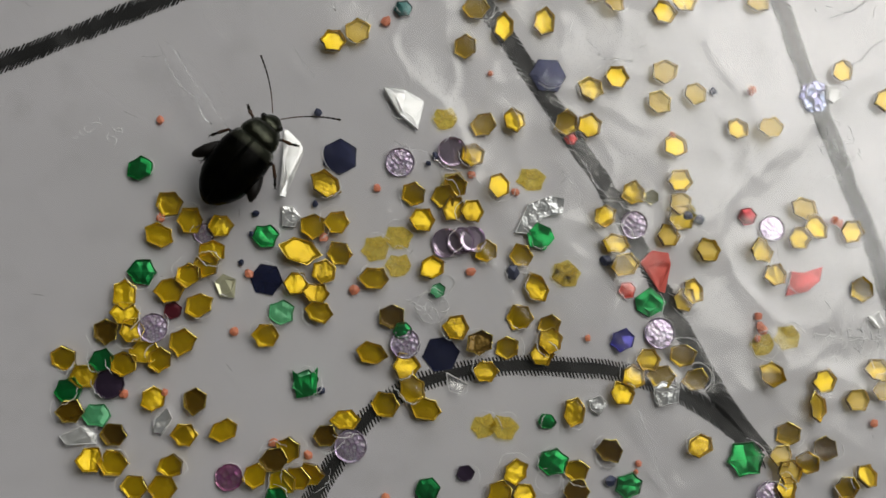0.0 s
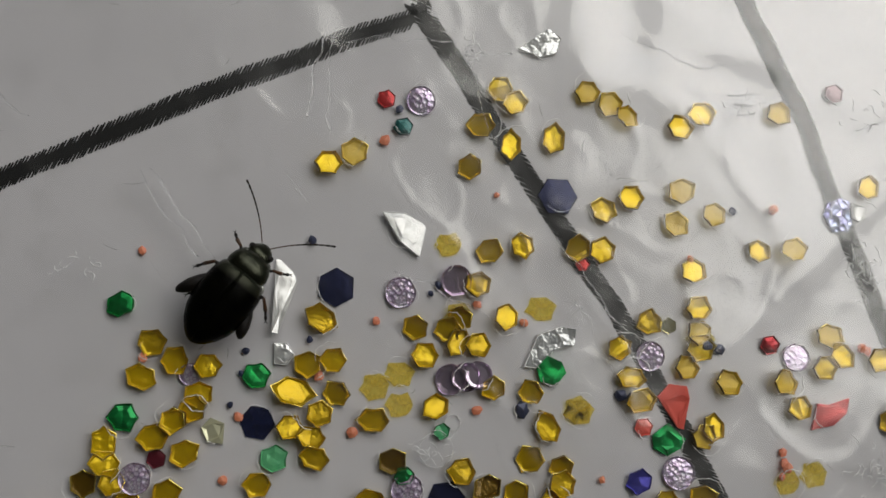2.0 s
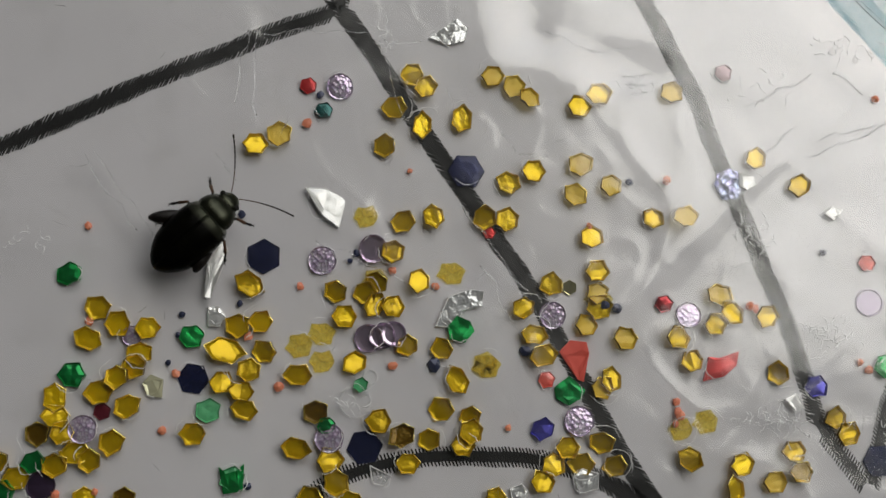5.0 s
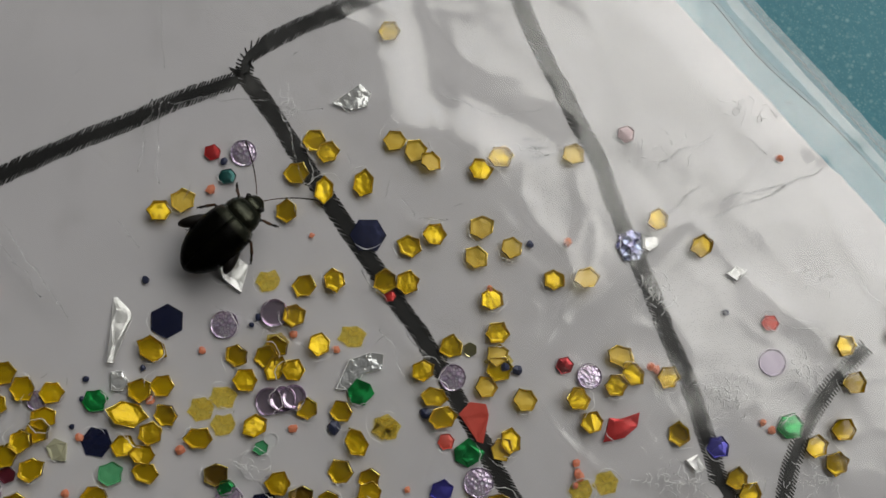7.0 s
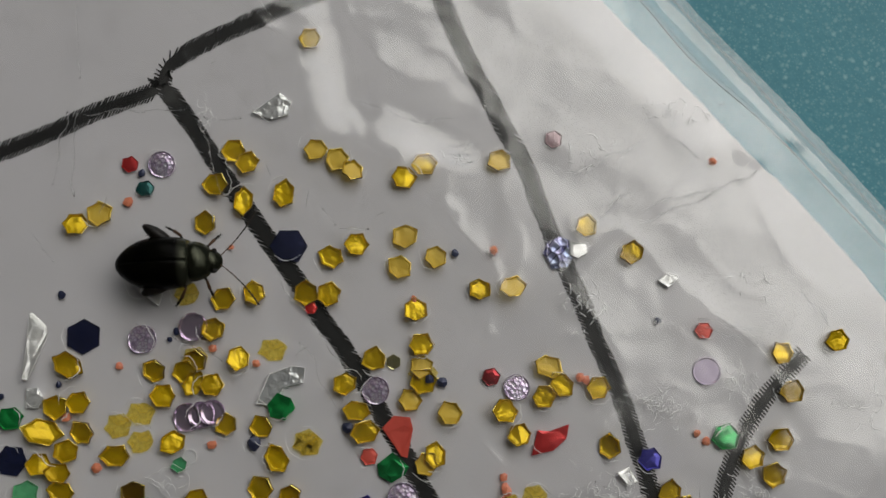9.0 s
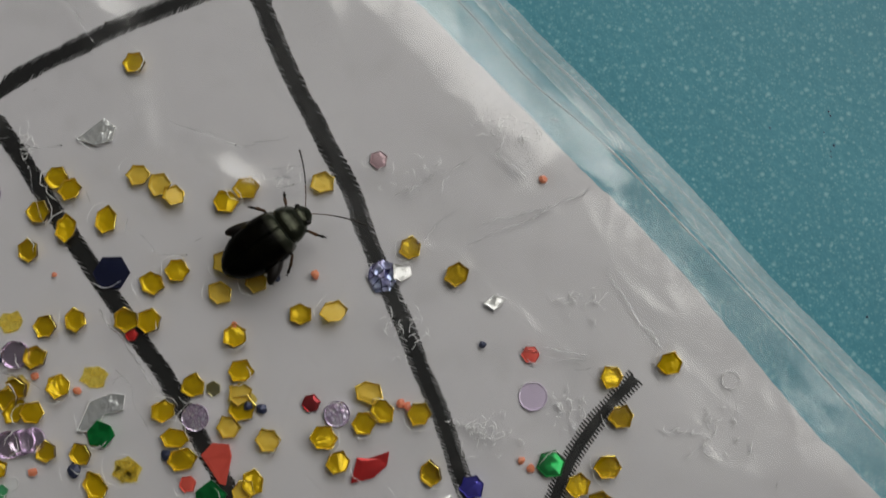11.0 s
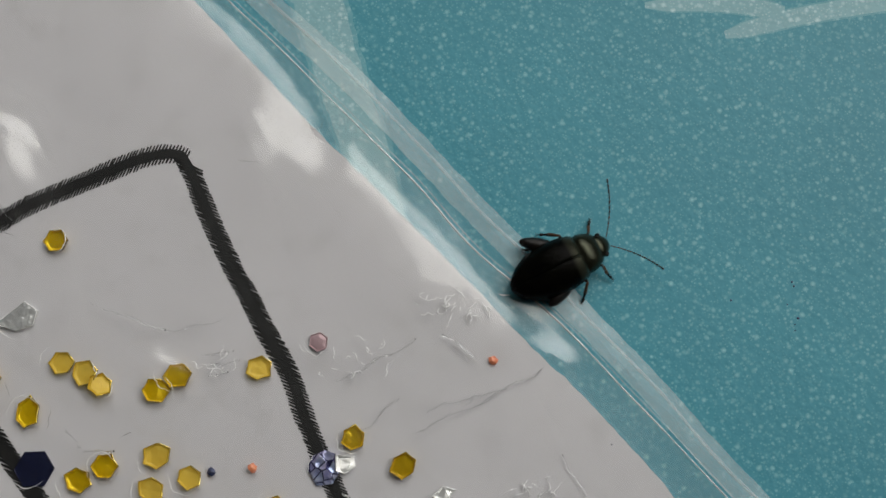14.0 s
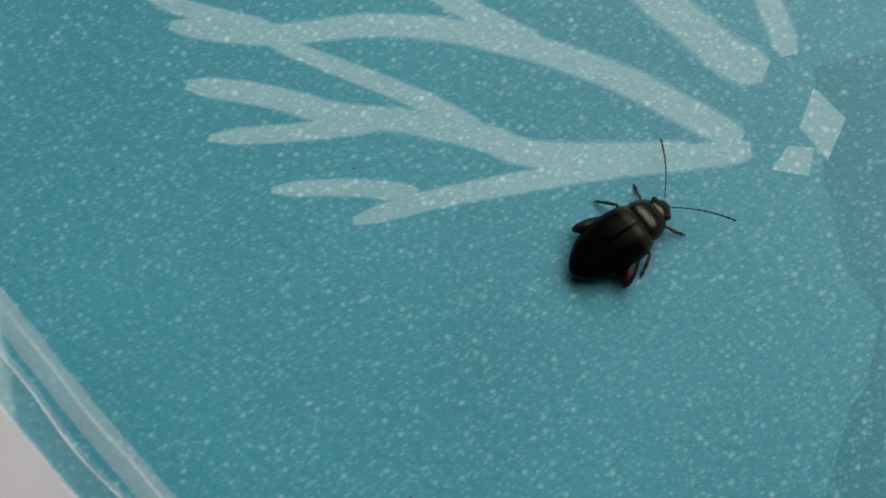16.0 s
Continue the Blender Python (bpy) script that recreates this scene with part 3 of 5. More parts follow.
def film_z(x, y):
    return film_height(x, y, (Vector((x, y, 0)) - A).dot(INWARD))


def crease_path(a, b, wiggle, seed):
    """A wandering line on the film from a to b."""
    q = Vector((seed * 3.7, seed * 1.3, 0))
    n = max(int(math.hypot(b[0] - a[0], b[1] - a[1]) / 0.08), 4)
    out = []
    for k in range(n + 1):
        t = k / n
        x, y = a[0] + (b[0] - a[0]) * t, a[1] + (b[1] - a[1]) * t
        x += wiggle * noise.noise(Vector((t * n * 0.09, 0, 0)) + q) + 0.05 * noise.noise(Vector((t * n * 0.45, 3, 0)) + q)
        y += wiggle * noise.noise(Vector((0, t * n * 0.09, 4)) + q) + 0.05 * noise.noise(Vector((3, t * n * 0.45, 4)) + q)
        out.append((x, y, film_z(x, y) + 0.004))
    return out


CREASES = [(-7.99, 15.42, -7.91, 11.49), (-7.87, 10.20, -8.06, 7.01), (-13.56, 5.70, -11.01, 2.24), (-7.65, 10.20, -3.92, 10.37), (5.61, 9.00, 6.79, 9.13), (5.72, 8.64, 6.90, 8.81), (5.82, 8.29, 6.57, 8.43), (1.05, 6.58, 1.57, 5.95), (1.57, 5.95, 2.52, 5.86), (14.72, 2.55, 16.98, 2.03), (14.60, 2.33, 16.75, 1.81), (10.94, 6.15, 12.27, 7.25), (11.09, -4.27, 10.70, -3.26), (11.01, -3.46, 12.46, -4.28), (-18.95, 8.42, -17.26, 7.13), (-13.89, 5.55, -11.94, 2.86), (-9.28, 5.74, -8.55, 4.71), (-8.33, 10.27, -8.62, 7.55), (-3.42, 10.00, -1.93, 9.90), (2.94, -6.32, 3.94, -9.00)]
CREASES += [(-5.69, 2.63, -2.51, 1.18), (0.28, 1.88, 1.51, -0.47), (12.63, 6.08, 15.04, 6.99), (15.04, 6.99, 17.26, 8.10), (1.83, 10.96, 4.48, 9.82), (4.48, 9.82, 6.30, 10.16), (-2.42, 16.22, -0.90, 13.80), (13.74, 9.56, 14.90, 8.60), (17.71, 5.11, 19.50, 2.33), (-0.50, 3.94, 2.00, 0.64), (-3.49, 10.05, -2.61, 7.07), (10.17, 7.94, 12.91, 9.26), (13.21, 6.79, 15.90, 7.44)]
PATCHES = [(13.11, -0.60, 1.26, 0.84, 40), (11.63, -3.77, 0.95, 0.63, 22), (16.19, -3.70, 1.05, 0.63, 24), (16.14, 0.23, 0.95, 0.84, 22), (10.44, 3.16, 0.74, 1.26, 22), (6.25, 8.69, 0.63, 0.42, 10), (-3.28, 10.06, 0.38, 0.63, 12), (13.97, 10.47, 1.05, 0.53, 16), (16.87, 3.96, 1.05, 0.84, 14), (10.96, 8.57, 1.89, 0.95, 16), (14.68, 10.34, 1.26, 0.63, 9), (-4.39, -2.99, 0.84, 0.63, 14), (10.56, -3.61, 1.26, 1.26, 20), (-15.57, 2.60, 0.84, 0.84, 9), (17.39, -4.96, 1.89, 0.84, 26), (21.07, -0.62, 1.89, 1.05, 20)]
for k, (x0, y0, x1, y1) in enumerate(CREASES):
    line = crease_path((x0, y0), (x1, y1), 0.22, k + 1)
    part("film_crease", tube(bmesh.new(), line, [0.034 * (0.3 + abs(noise.noise(Vector((i * 0.23, k * 7.1, 0)))) * 1.7) for i in range(len(line))], 6), CLEAR_FOLD, packet, "fine clear crease in the film", True)
# winding wrinkles whose glints are given as opaque white lines
for k, (cx, cy, rx, ry, count) in enumerate(PATCHES):
    bm, q = bmesh.new(), random.Random(900 + k)
    for c in range(max(5, int(count * 1.1))):
        x, y, t = cx + rx * max(-1, min(1, q.gauss(0, 0.45))), cy + ry * max(-1, min(1, q.gauss(0, 0.45))), q.uniform(0, math.tau)
        line, n, bend = [], q.randrange(5, 15), q.uniform(-0.3, 0.3)
        for i in range(n):
            line.append((x, y, film_z(x, y) - 0.012))
            x, y = x + 0.045 * math.cos(t), y + 0.045 * math.sin(t)
            bend = 0.6 * bend + q.uniform(-0.45, 0.45)
            t += bend
        tube(bm, line, [0.018 * q.uniform(0.5, 1.3) * math.sin((i + 0.6) / (n + 0.4) * math.pi) ** 0.5 + 0.002 for i in range(n)], 5)
    tagged(part("crinkle_patch", bm, GLINT_WHITE, packet, "patch of fine winding wrinkles, their glints drawn white", True), kind="stuff")
bm, q = bmesh.new(), random.Random(77)
for c in range(60):
    x, y, t, size = q.uniform(-24, 24), q.uniform(-14, 16), q.uniform(0, math.tau), q.uniform(0.2, 0.8)
    if (Vector((x, y, 0)) - A).dot(INWARD) < 3:
        continue
    line = crease_path((x, y), (x + size * math.cos(t), y + size * math.sin(t)), 0.25, 3000 + c)
    tube(bm, line, [0.012 * q.uniform(0.3, 1.2) * math.sin((i + 0.6) / len(line) * math.pi) + 0.001 for i in range(len(line))], 4)
tagged(part("scratches", bm, RIDGE, packet, "scattered hair-fine scratches in the film", True), kind="stuff")
for path, r, z, off, mat in ((WELD_INNER, 0.03, -0.04, 0.0, SEAM), (WELD_INNER, 0.012, -0.05, -0.16, SEAM), (WELD_OUTER, 0.05, -0.09, 0.0, WELD)):
    curve = [p + INWARD * off for p in smooth_path(path, 0.5)]
    pts = [(p.x + 0.07 * noise.noise(p * 0.3), p.y + 0.07 * noise.noise(p * 0.3 + Vector((5, 5, 0))), z) for p in curve]
    part("weld_seam", tube(bmesh.new(), pts, [r * (1 + 0.5 * noise.noise(p * 0.8)) for p in curve], 6), mat, packet, "glossy welded seam of clear film", True).visible_shadow = False
part("weld_strip", ribbon([(x + 0.12 * INWARD.x, y + 0.12 * INWARD.y) for x, y in WELD_OUTER], 0.95, TABLE_Z + 0.05, 0.015, 1.0, 0.1), WELD, packet, "flattened clear film border").visible_shadow = False
part("film_margin", ribbon([(x + 0.75 * INWARD.x, y + 0.75 * INWARD.y) for x, y in WELD_INNER], 1.5, TABLE_Z + 0.03, 0.008, 1.0, 0.04), MARGIN, packet, "faintly milky back film beside the card").visible_shadow = False

# ---- sequins, shards and grains under the film ----
GOLD_A = [(-13.29, 0.20, 10, "n"), (-12.57, -0.35, 5, "n"), (-13.56, -0.87, -25, "nl"), (-11.54, -0.49, 5, "b"), (-11.80, -1.39, 30, "n"), (-11.92, -1.83, 20, "m"), (-12.47, -2.14, 30, "mc"), (-13.12, -2.71, 10, "n"), (-12.14, -3.18, 30, "n"), (-14.63, -2.90, 90, "bl"), (-14.56, -3.55, 0, "b"), (-15.15, -4.16, 30, "d"), (-14.31, -4.14, 10, "b"), (-12.65, -4.43, 20, "n"), (-13.87, -4.83, -5, "bl"), (-13.32, -5.02, 30, "m"), (-16.44, -5.03, 30, "mc"), (-15.79, -5.67, 10, "b"), (-14.53, -5.18, 30, "n"), (-16.14, -6.77, 0, "dc"), (-13.54, -6.38, 30, "bc"), (-12.11, -6.37, 30, "dc"), (-14.67, -7.54, 0, "d"), (-15.44, -8.38, 0, "bc"), (-14.66, -8.41, 0, "n"), (-12.43, -7.51, 0, "nc"), (-11.16, -7.35, 25, "nl"), (-12.80, -8.48, 20, "m"), (-13.95, -9.23, 0, "m"), (-13.07, -9.29, 0, "n")]
GOLD_B = [(-8.07, 1.06, -25, "bcl"), (-8.41, -0.36, 30, "n"), (-7.64, -0.24, 0, "n"), (-8.86, -1.26, -10, "bclw"), (-7.45, -1.29, 0, "m"), (-8.03, -1.95, 20, "b"), (-8.98, -2.38, 0, "b"), (-8.28, -2.69, -5, "bl"), (-8.16, -3.31, -10, "nl"), (-6.27, -2.13, 0, "nl"), (-5.65, -3.40, 30, "d"), (-9.86, -4.12, 0, "nc"), (-6.29, -4.69, -10, "nl"), (-5.14, -5.09, 0, "b"), (-4.89, -5.85, 90, "n"), (-5.75, -6.38, 0, "m"), (-4.37, -6.53, -10, "nl"), (-7.13, -6.95, 5, "bl"), (-7.76, -7.45, 0, "d"), (-8.92, -7.94, 30, "m"), (-9.47, -8.28, 0, "d"), (-10.06, -8.79, 20, "n"), (-9.16, -9.00, 20, "m"), (-8.64, -8.87, 10, "m"), (-8.19, -8.73, 0, "m"), (-4.94, 0.88, 20, "mc"), (-4.68, -0.06, 0, "n"), (-3.92, 0.82, 10, "m"), (-3.64, 0.35, 60, "bl"), (-3.50, 1.20, 20, "m")]
GOLD_C = [(-3.00, 0.32, 0, "b"), (-2.06, 1.25, 20, "bc"), (-2.38, -1.03, 30, "m"), (-4.32, -1.72, 30, "b"), (-1.12, -1.15, 0, "m"), (-0.60, -2.29, -60, "nl"), (-1.15, -3.32, 0, "m"), (-0.13, -3.54, 20, "m"), (-3.46, -3.73, 0, "n"), (-2.56, -4.20, 30, "dc"), (-1.61, -4.37, 30, "m"), (-2.41, -5.20, 0, "n"), (-0.47, -4.60, 0, "b"), (-0.14, -4.12, 20, "n"), (0.74, -6.53, 75, "nl"), (-1.27, -8.61, 30, "b"), (-1.79, -9.32, 20, "n"), (-1.01, -9.42, 0, "b"), (0.90, -8.49, 20, "m"), (0.83, -9.22, 0, "d"), (2.03, -7.80, 0, "d"), (2.83, 1.19, 20, "n"), (1.80, 0.33, 30, "nc"), (2.22, -0.65, -10, "nl"), (2.47, -1.40, 10, "ncl"), (4.50, 1.67, 0, "n"), (4.59, 0.38, 10, "n"), (4.52, 0.89, 20, "f"), (4.11, -0.30, 0, "f")]
GOLD_D = [(5.56, -0.76, 0, "f"), (4.64, -2.54, 50, "f"), (4.97, -2.27, 80, "b"), (7.47, -0.74, 0, "bc"), (8.03, -1.60, 10, "nc"), (9.11, 0.85, -20, "fl"), (9.60, 0.21, -50, "nl"), (8.93, -0.22, 60, "n"), (10.92, 0.07, 0, "n"), (11.33, -1.99, 90, "m"), (3.35, -4.66, 0, "n"), (4.64, -4.49, 20, "mc"), (3.86, -5.24, 0, "m"), (2.81, -5.32, 30, "b"), (2.40, -5.89, 0, "b"), (5.13, -5.35, 10, "m"), (5.23, -7.65, 30, "bl"), (7.82, -5.10, 90, "nc"), (9.79, -5.33, 10, "b"), (9.48, -6.23, 100, "bcl"), (11.76, -4.89, 0, "b"), (11.04, -5.97, 0, "f"), (12.03, -5.59, 0, "n"), (8.48, -7.20, 30, "m"), (8.16, -7.99, 0, "f"), (8.41, -8.51, 10, "f"), (9.10, -8.17, 90, "m"), (9.79, -7.65, 30, "d"), (11.29, -8.64, 10, "bc"), (10.61, -8.99, 60, "m")]
GOLD_E = [(8.26, -9.04, 0, "b"), (-2.28, 8.88, 0, "mc"), (-1.81, 8.40, 10, "n"), (-2.90, 7.60, 0, "m"), (-1.94, 6.98, 90, "bl"), (-0.49, 7.24, 80, "nl"), (-3.27, 6.24, 30, "m"), (0.71, 8.92, 0, "f"), (1.48, 8.54, 10, "f"), (2.04, 8.10, 20, "fc"), (3.90, 7.86, 0, "n"), (4.69, 8.35, 5, "n"), (7.49, 8.50, 20, "f"), (1.28, 4.92, -20, "n"), (2.17, 5.34, 0, "n"), (3.97, 5.64, 30, "f"), (3.75, 4.50, 80, "f"), (5.06, 4.89, 80, "f"), (-2.59, 3.44, 0, "m"), (-1.48, 3.63, 100, "nc"), (0.36, 3.62, 30, "nc"), (1.20, 3.50, 20, "n"), (4.30, 2.90, 30, "b"), (6.67, 3.68, 30, "n"), (7.88, 3.73, 10, "fc"), (10.66, 6.00, 80, "n"), (-2.96, 2.31, 20, "n"), (-7.97, 6.14, 0, "b"), (-7.13, 6.51, 30, "f"), (0.47, 13.16, 0, "n")]
GOLD_F = [(12.35, 5.03, 20, "n"), (17.77, 1.24, 0, "n"), (18.08, -0.14, 5, "n"), (17.50, -1.87, 0, "n"), (16.43, -2.49, 15, "n"), (17.22, -3.12, 20, "n"), (13.39, -3.66, 20, "n"), (13.87, -4.23, 5, "n"), (19.84, 1.70, 9, "n")]
PALE_A = [(0.46, -1.80, 10), (-6.26, -1.07, 11), (-5.46, -1.64, 1), (-5.49, -0.66, 11), (-3.59, 1.26, 11), (-3.94, 3.60, 6), (-0.83, 1.56, 11), (0.40, -1.72, 21), (-2.37, -7.09, 11), (-1.68, -7.12, 1), (8.54, -3.79, 11), (7.59, -4.07, 1), (4.59, 0.65, 1)]
NAVY = [(-0.28, 5.34, 0, 0.701), (-7.58, 2.10, 30, 0.662), (-9.95, -2.25, -8, 0.585), (-3.90, -4.65, 8, 0.66), (15.10, -5.25, 2, 0.66)]
GREEN = [(-14.32, 1.39, 30, 0.506), (-10.03, -0.77, 10, 0.48), (-14.08, -2.13, 0, 0.50), (-15.22, -5.08, 15, 0.429), (-16.26, -6.09, 10, 0.506), (6.93, -8.08, 10, 0.701), (0.03, -8.27, 15, 0.565), (2.72, -9.05, 20, 0.545), (-0.18, -6.89, 0, 0.351), (-4.27, -9.24, 10, 0.468), (-9.33, -9.56, 10, 0.429), (-5.27, -3.87, 10, 0.351), (15.53, -1.76, 10, 0.545)]
TEALSEQ = [(-5.52, 7.48, 10, 0.357)]
PALEGREEN = [(-15.34, -6.91, 0, 0.506), (-9.40, -3.36, 25, 0.49), (-8.50, -5.72, 20, 0.468), (-4.07, -2.46, 20, 0.292)]
MAGENTA = [(-10.94, -8.89, 0, 0.468)]
VIOLET = [(-14.98, -5.88, 0, 0.506)]
LILAC = [(-12.08, -0.76, 0, 0.36), (-5.49, 1.98, 0, 0.526), (-13.62, -3.99, 0, 0.506), (-5.16, -4.33, 0, 0.526), (-6.93, -7.82, 0, 0.565), (2.88, 0.06, 0, 0.506), (3.83, -3.76, 0, 0.565), (7.97, 0.11, 0, 0.487), (7.79, -9.36, 0, 0.545), (-4.94, 8.38, 0, 0.504)]
DOMES = [(-3.68, 2.42, 0, 0.526), (-3.81, -0.80, 0, 0.526), (-3.32, -0.72, 0, 0.487), (-2.92, -0.65, 0, 0.468)]
PLAINDISC = [(14.97, 0.62, 0, 0.524)]
SMALLRED = [(2.64, -2.27, 10, 0.331), (-13.01, -3.39, 20, 0.331), (-2.99, -8.68, 10, 0.331), (7.05, 0.50, 10, 0.357), (-6.09, 8.39, 20, 0.336), (14.92, 2.10, 0, 0.336), (9.55, 9.31, 20, 0.357), (0.55, 3.06, 0, 0.252)]
BLUESQ = [(2.48, -4.03, 20, 0.487), (12.75, -2.48, 10, 0.462)]
ORANGE = [(-13.73, 3.12, 0, 0.175), (-2.36, 5.30, 0, 0.117), (-6.12, 6.99, 0, 0.214), (-6.26, 1.04, 0, 0.156), (-1.41, 1.08, 0, 0.175), (-6.95, -2.54, 0, 0.214), (-2.94, -1.78, 0, 0.195), (-10.94, -4.04, 0, 0.195), (-10.55, -2.08, 0, 0.175), (1.23, -3.98, 0, 0.136), (7.21, 5.08, 0, 0.156), (4.28, 3.35, 0, 0.156), (7.49, -3.43, 0, 0.195), (7.38, -3.87, 0, 0.156), (11.69, -6.80, 0, 0.195), (3.06, -8.28, 0, 0.156), (2.98, -8.57, 0, 0.117), (-14.50, -6.19, 0, 0.195), (-9.51, -7.72, 0, 0.195), (-8.34, -8.12, 0, 0.175), (-5.70, -9.50, 0, 0.175), (-13.55, -0.25, 0, 0.175), (-2.96, 1.62, 0, 0.175), (-8.07, -0.74, 0, 0.195), (15.54, 8.44, 0, 0.189), (10.50, 0.34, 0, 0.189), (14.50, -1.61, 0, 0.168), (14.81, -1.90, 0, 0.189), (7.22, 5.14, 0, 0.168), (-13.15, -6.11, 0, 0.15), (7.43, -3.07, 0, 0.17), (7.53, -3.57, 0, 0.2), (10.25, 0.46, 0, 0.2)]
INKDOT = [(-10.38, -0.00, 0, 0.156), (-8.38, 0.40, 0, 0.136), (-8.39, 3.60, 0, 0.175), (-10.81, -1.70, 0, 0.117), (-1.45, -1.75, 0, 0.312), (-4.50, 1.98, 0, 0.117), (-4.27, 2.25, 0, 0.156), (-7.98, -5.98, 0, 0.175), (1.86, -1.26, 0, 0.234), (5.80, 5.04, 0, 0.168), (5.27, 0.34, 0, 0.231), (13.21, 2.48, 0, 0.168), (-5.66, 8.05, 0, 0.168), (2.23, -1.27, 0, 0.210), (2.06, -8.91, 0, 0.26), (-10.49, -0.72, 0, 0.14), (4.80, 0.43, 0, 0.20)]
TINYGOLD = [(3.52, 1.08, 30, 0.292)]
SHARD_TRIANGLE = [(-6.15, 4.57), (-5.40, 4.60), (-4.67, 4.21), (-4.93, 3.15), (-5.57, 3.62)]
SHARD_LONG = [(-9.53, 2.95), (-9.18, 3.00), (-8.70, 2.62), (-9.44, 0.54), (-9.62, 0.57), (-9.55, 1.96)]
SHARD_CHIP = [(-9.49, 0.25), (-9.11, 0.30), (-8.86, -0.08), (-9.08, -0.42), (-9.47, -0.40)]
SHARD_CLEAR = [(-1.39, -0.36), (-0.94, 0.69), (-0.13, 0.97), (0.34, 0.90), (0.28, 0.38), (-0.43, 0.21), (-0.72, -0.40)]
SHARD_WEDGE = [(-16.48, -7.61), (-15.72, -7.25), (-15.28, -7.52), (-15.30, -7.83), (-16.23, -7.90)]
SHARD_GREY = [(-13.47, -7.06), (-13.05, -6.63), (-12.87, -6.96), (-13.12, -7.49), (-13.45, -7.44)]
SHARD_NOTCH = [(-3.72, -5.29), (-2.96, -5.66), (-3.21, -6.01), (-3.61, -5.90)]
SHARD_FLAKE = [(3.57, -5.74), (3.87, -5.44), (4.48, -5.62), (4.44, -6.15), (3.77, -6.32)]
SHARD_GEM = [(-11.67, -2.40), (-11.40, -2.10), (-10.96, -2.28), (-10.99, -2.92), (-11.46, -2.87)]
SHARD_SPECK = [(11.50, -2.99), (11.99, -2.78), (12.30, -3.30), (11.87, -3.40)]
SHARD_KITE = [(-1.67, 10.34), (-0.63, 11.08), (-0.20, 10.76), (-0.35, 10.25), (-0.94, 10.07)]
SHARD_CHIP_B = [(13.28, 3.96), (13.66, 4.24), (14.09, 4.12), (13.87, 3.86), (13.64, 3.70)]
SHARD_BIT = [(1.28, -6.13), (1.69, -5.97), (1.95, -6.25), (1.65, -6.65), (1.35, -6.46)]
SHARD_BY_GEM = [(10.05, 5.45), (10.64, 5.34), (10.70, 5.02), (10.32, 4.80), (10.04, 4.91)]
RED_KITE = [(3.11, -1.27), (3.52, -0.84), (4.11, -0.91), (4.21, -1.32), (4.00, -2.34), (3.79, -2.28)]
RED_QUAD = [(8.69, -1.43), (9.11, -1.47), (9.84, -1.23), (9.74, -1.74), (9.25, -2.15), (8.46, -2.32)]
GREEN_SQUARE = [(2.92, -2.54), (3.48, -2.13), (4.06, -2.65), (3.89, -2.95), (3.43, -3.21), (2.98, -2.95)]
GREEN_CHUNK = [(-0.98, -0.39), (-0.63, 0.02), (-0.15, -0.18), (0.01, -0.53), (-0.35, -0.96), (-0.87, -0.84)]
IRI_GEM = [(9.07, 5.01), (9.25, 5.44), (9.69, 5.62), (10.12, 5.45), (10.20, 4.95), (9.92, 4.48), (9.38, 4.43)]
GREEN_EARS = [(-8.97, -5.30), (-8.72, -5.54), (-8.25, -5.38), (-8.10, -5.18), (-8.13, -6.13), (-8.79, -6.24)]
rng = random.Random(5)
placed = []


def rest_height(x, y, r, thick):
    """Pieces that overlap lie on top of one another."""
    z = 0.03
    for px, py, pr, top in placed:
        if math.hypot(px - x, py - y) < 0.8 * (pr + r):
            z = max(z, top)
    z = min(z, 0.17)
    placed.append((x, y, r, z + thick))
    return z


def disc_mesh(name, sides, radius, mat, rim=0.06, dish=0.05, jitter=0.0, fold=0.0, seed=0, inset=0.86):
    """A sequin with a bent-up rim, worn corners and uneven sides; fold bends it along a crease between two corners."""
    r = random.Random(seed)
    bm = bmesh.new()
    hexa = sides <= 6
    squash = 1 - 2.2 * jitter * r.random() if sides == 6 else 1.0
    rings = [[], [], []]
    count = sides * 2 if hexa else sides
    for k in range(count):
        a = k * math.tau / count
        g = radius * (1 + jitter * r.uniform(-1, 1))
        if hexa and k % 2:
            g = radius * math.cos(math.pi / sides) * (1 + jitter * r.uniform(-1.2, 0.5))
        wob = rim * r.uniform(0.2, 1.5)
        for ring, q, z in zip(rings, (inset, 0.97, 1.0), (0.0, wob, -0.03)):
            ring.append(bm.verts.new((g * q * math.cos(a), g * q * math.sin(a) * squash, z)))
    depth = dish * r.uniform(0.1, 1.0)
    mid = bm.verts.new((0, 0, depth))
    inner = [bm.verts.new((v.co.x * 0.6, v.co.y * 0.6, depth * 0.72)) for v in rings[0]]
    for k in range(count):
        n = (k + 1) % count
        bm.faces.new((mid, inner[k], inner[n]))
        bm.faces.new((inner[k], rings[0][k], rings[0][n], inner[n]))
        bm.faces.new((rings[0][k], rings[1][k], rings[1][n], rings[0][n]))
        bm.faces.new((rings[1][k], rings[2][k], rings[2][n], rings[1][n]))
    bm.faces.new(rings[2][::-1])
    if fold:
        t = r.randrange(count) * math.tau / count + math.pi / 2
        for v in bm.verts:
            v.co.z += fold * abs(v.co.x * math.cos(t) + v.co.y * math.sin(t) / squash)
    me = bpy.data.meshes.new(name)
    bm.transform(Matrix.Scale(MM, 4))
    bmesh.ops.recalc_face_normals(bm, faces=bm.faces)
    bm.to_mesh(me)
    bm.free()
    me.materials.append(mat)
    return me


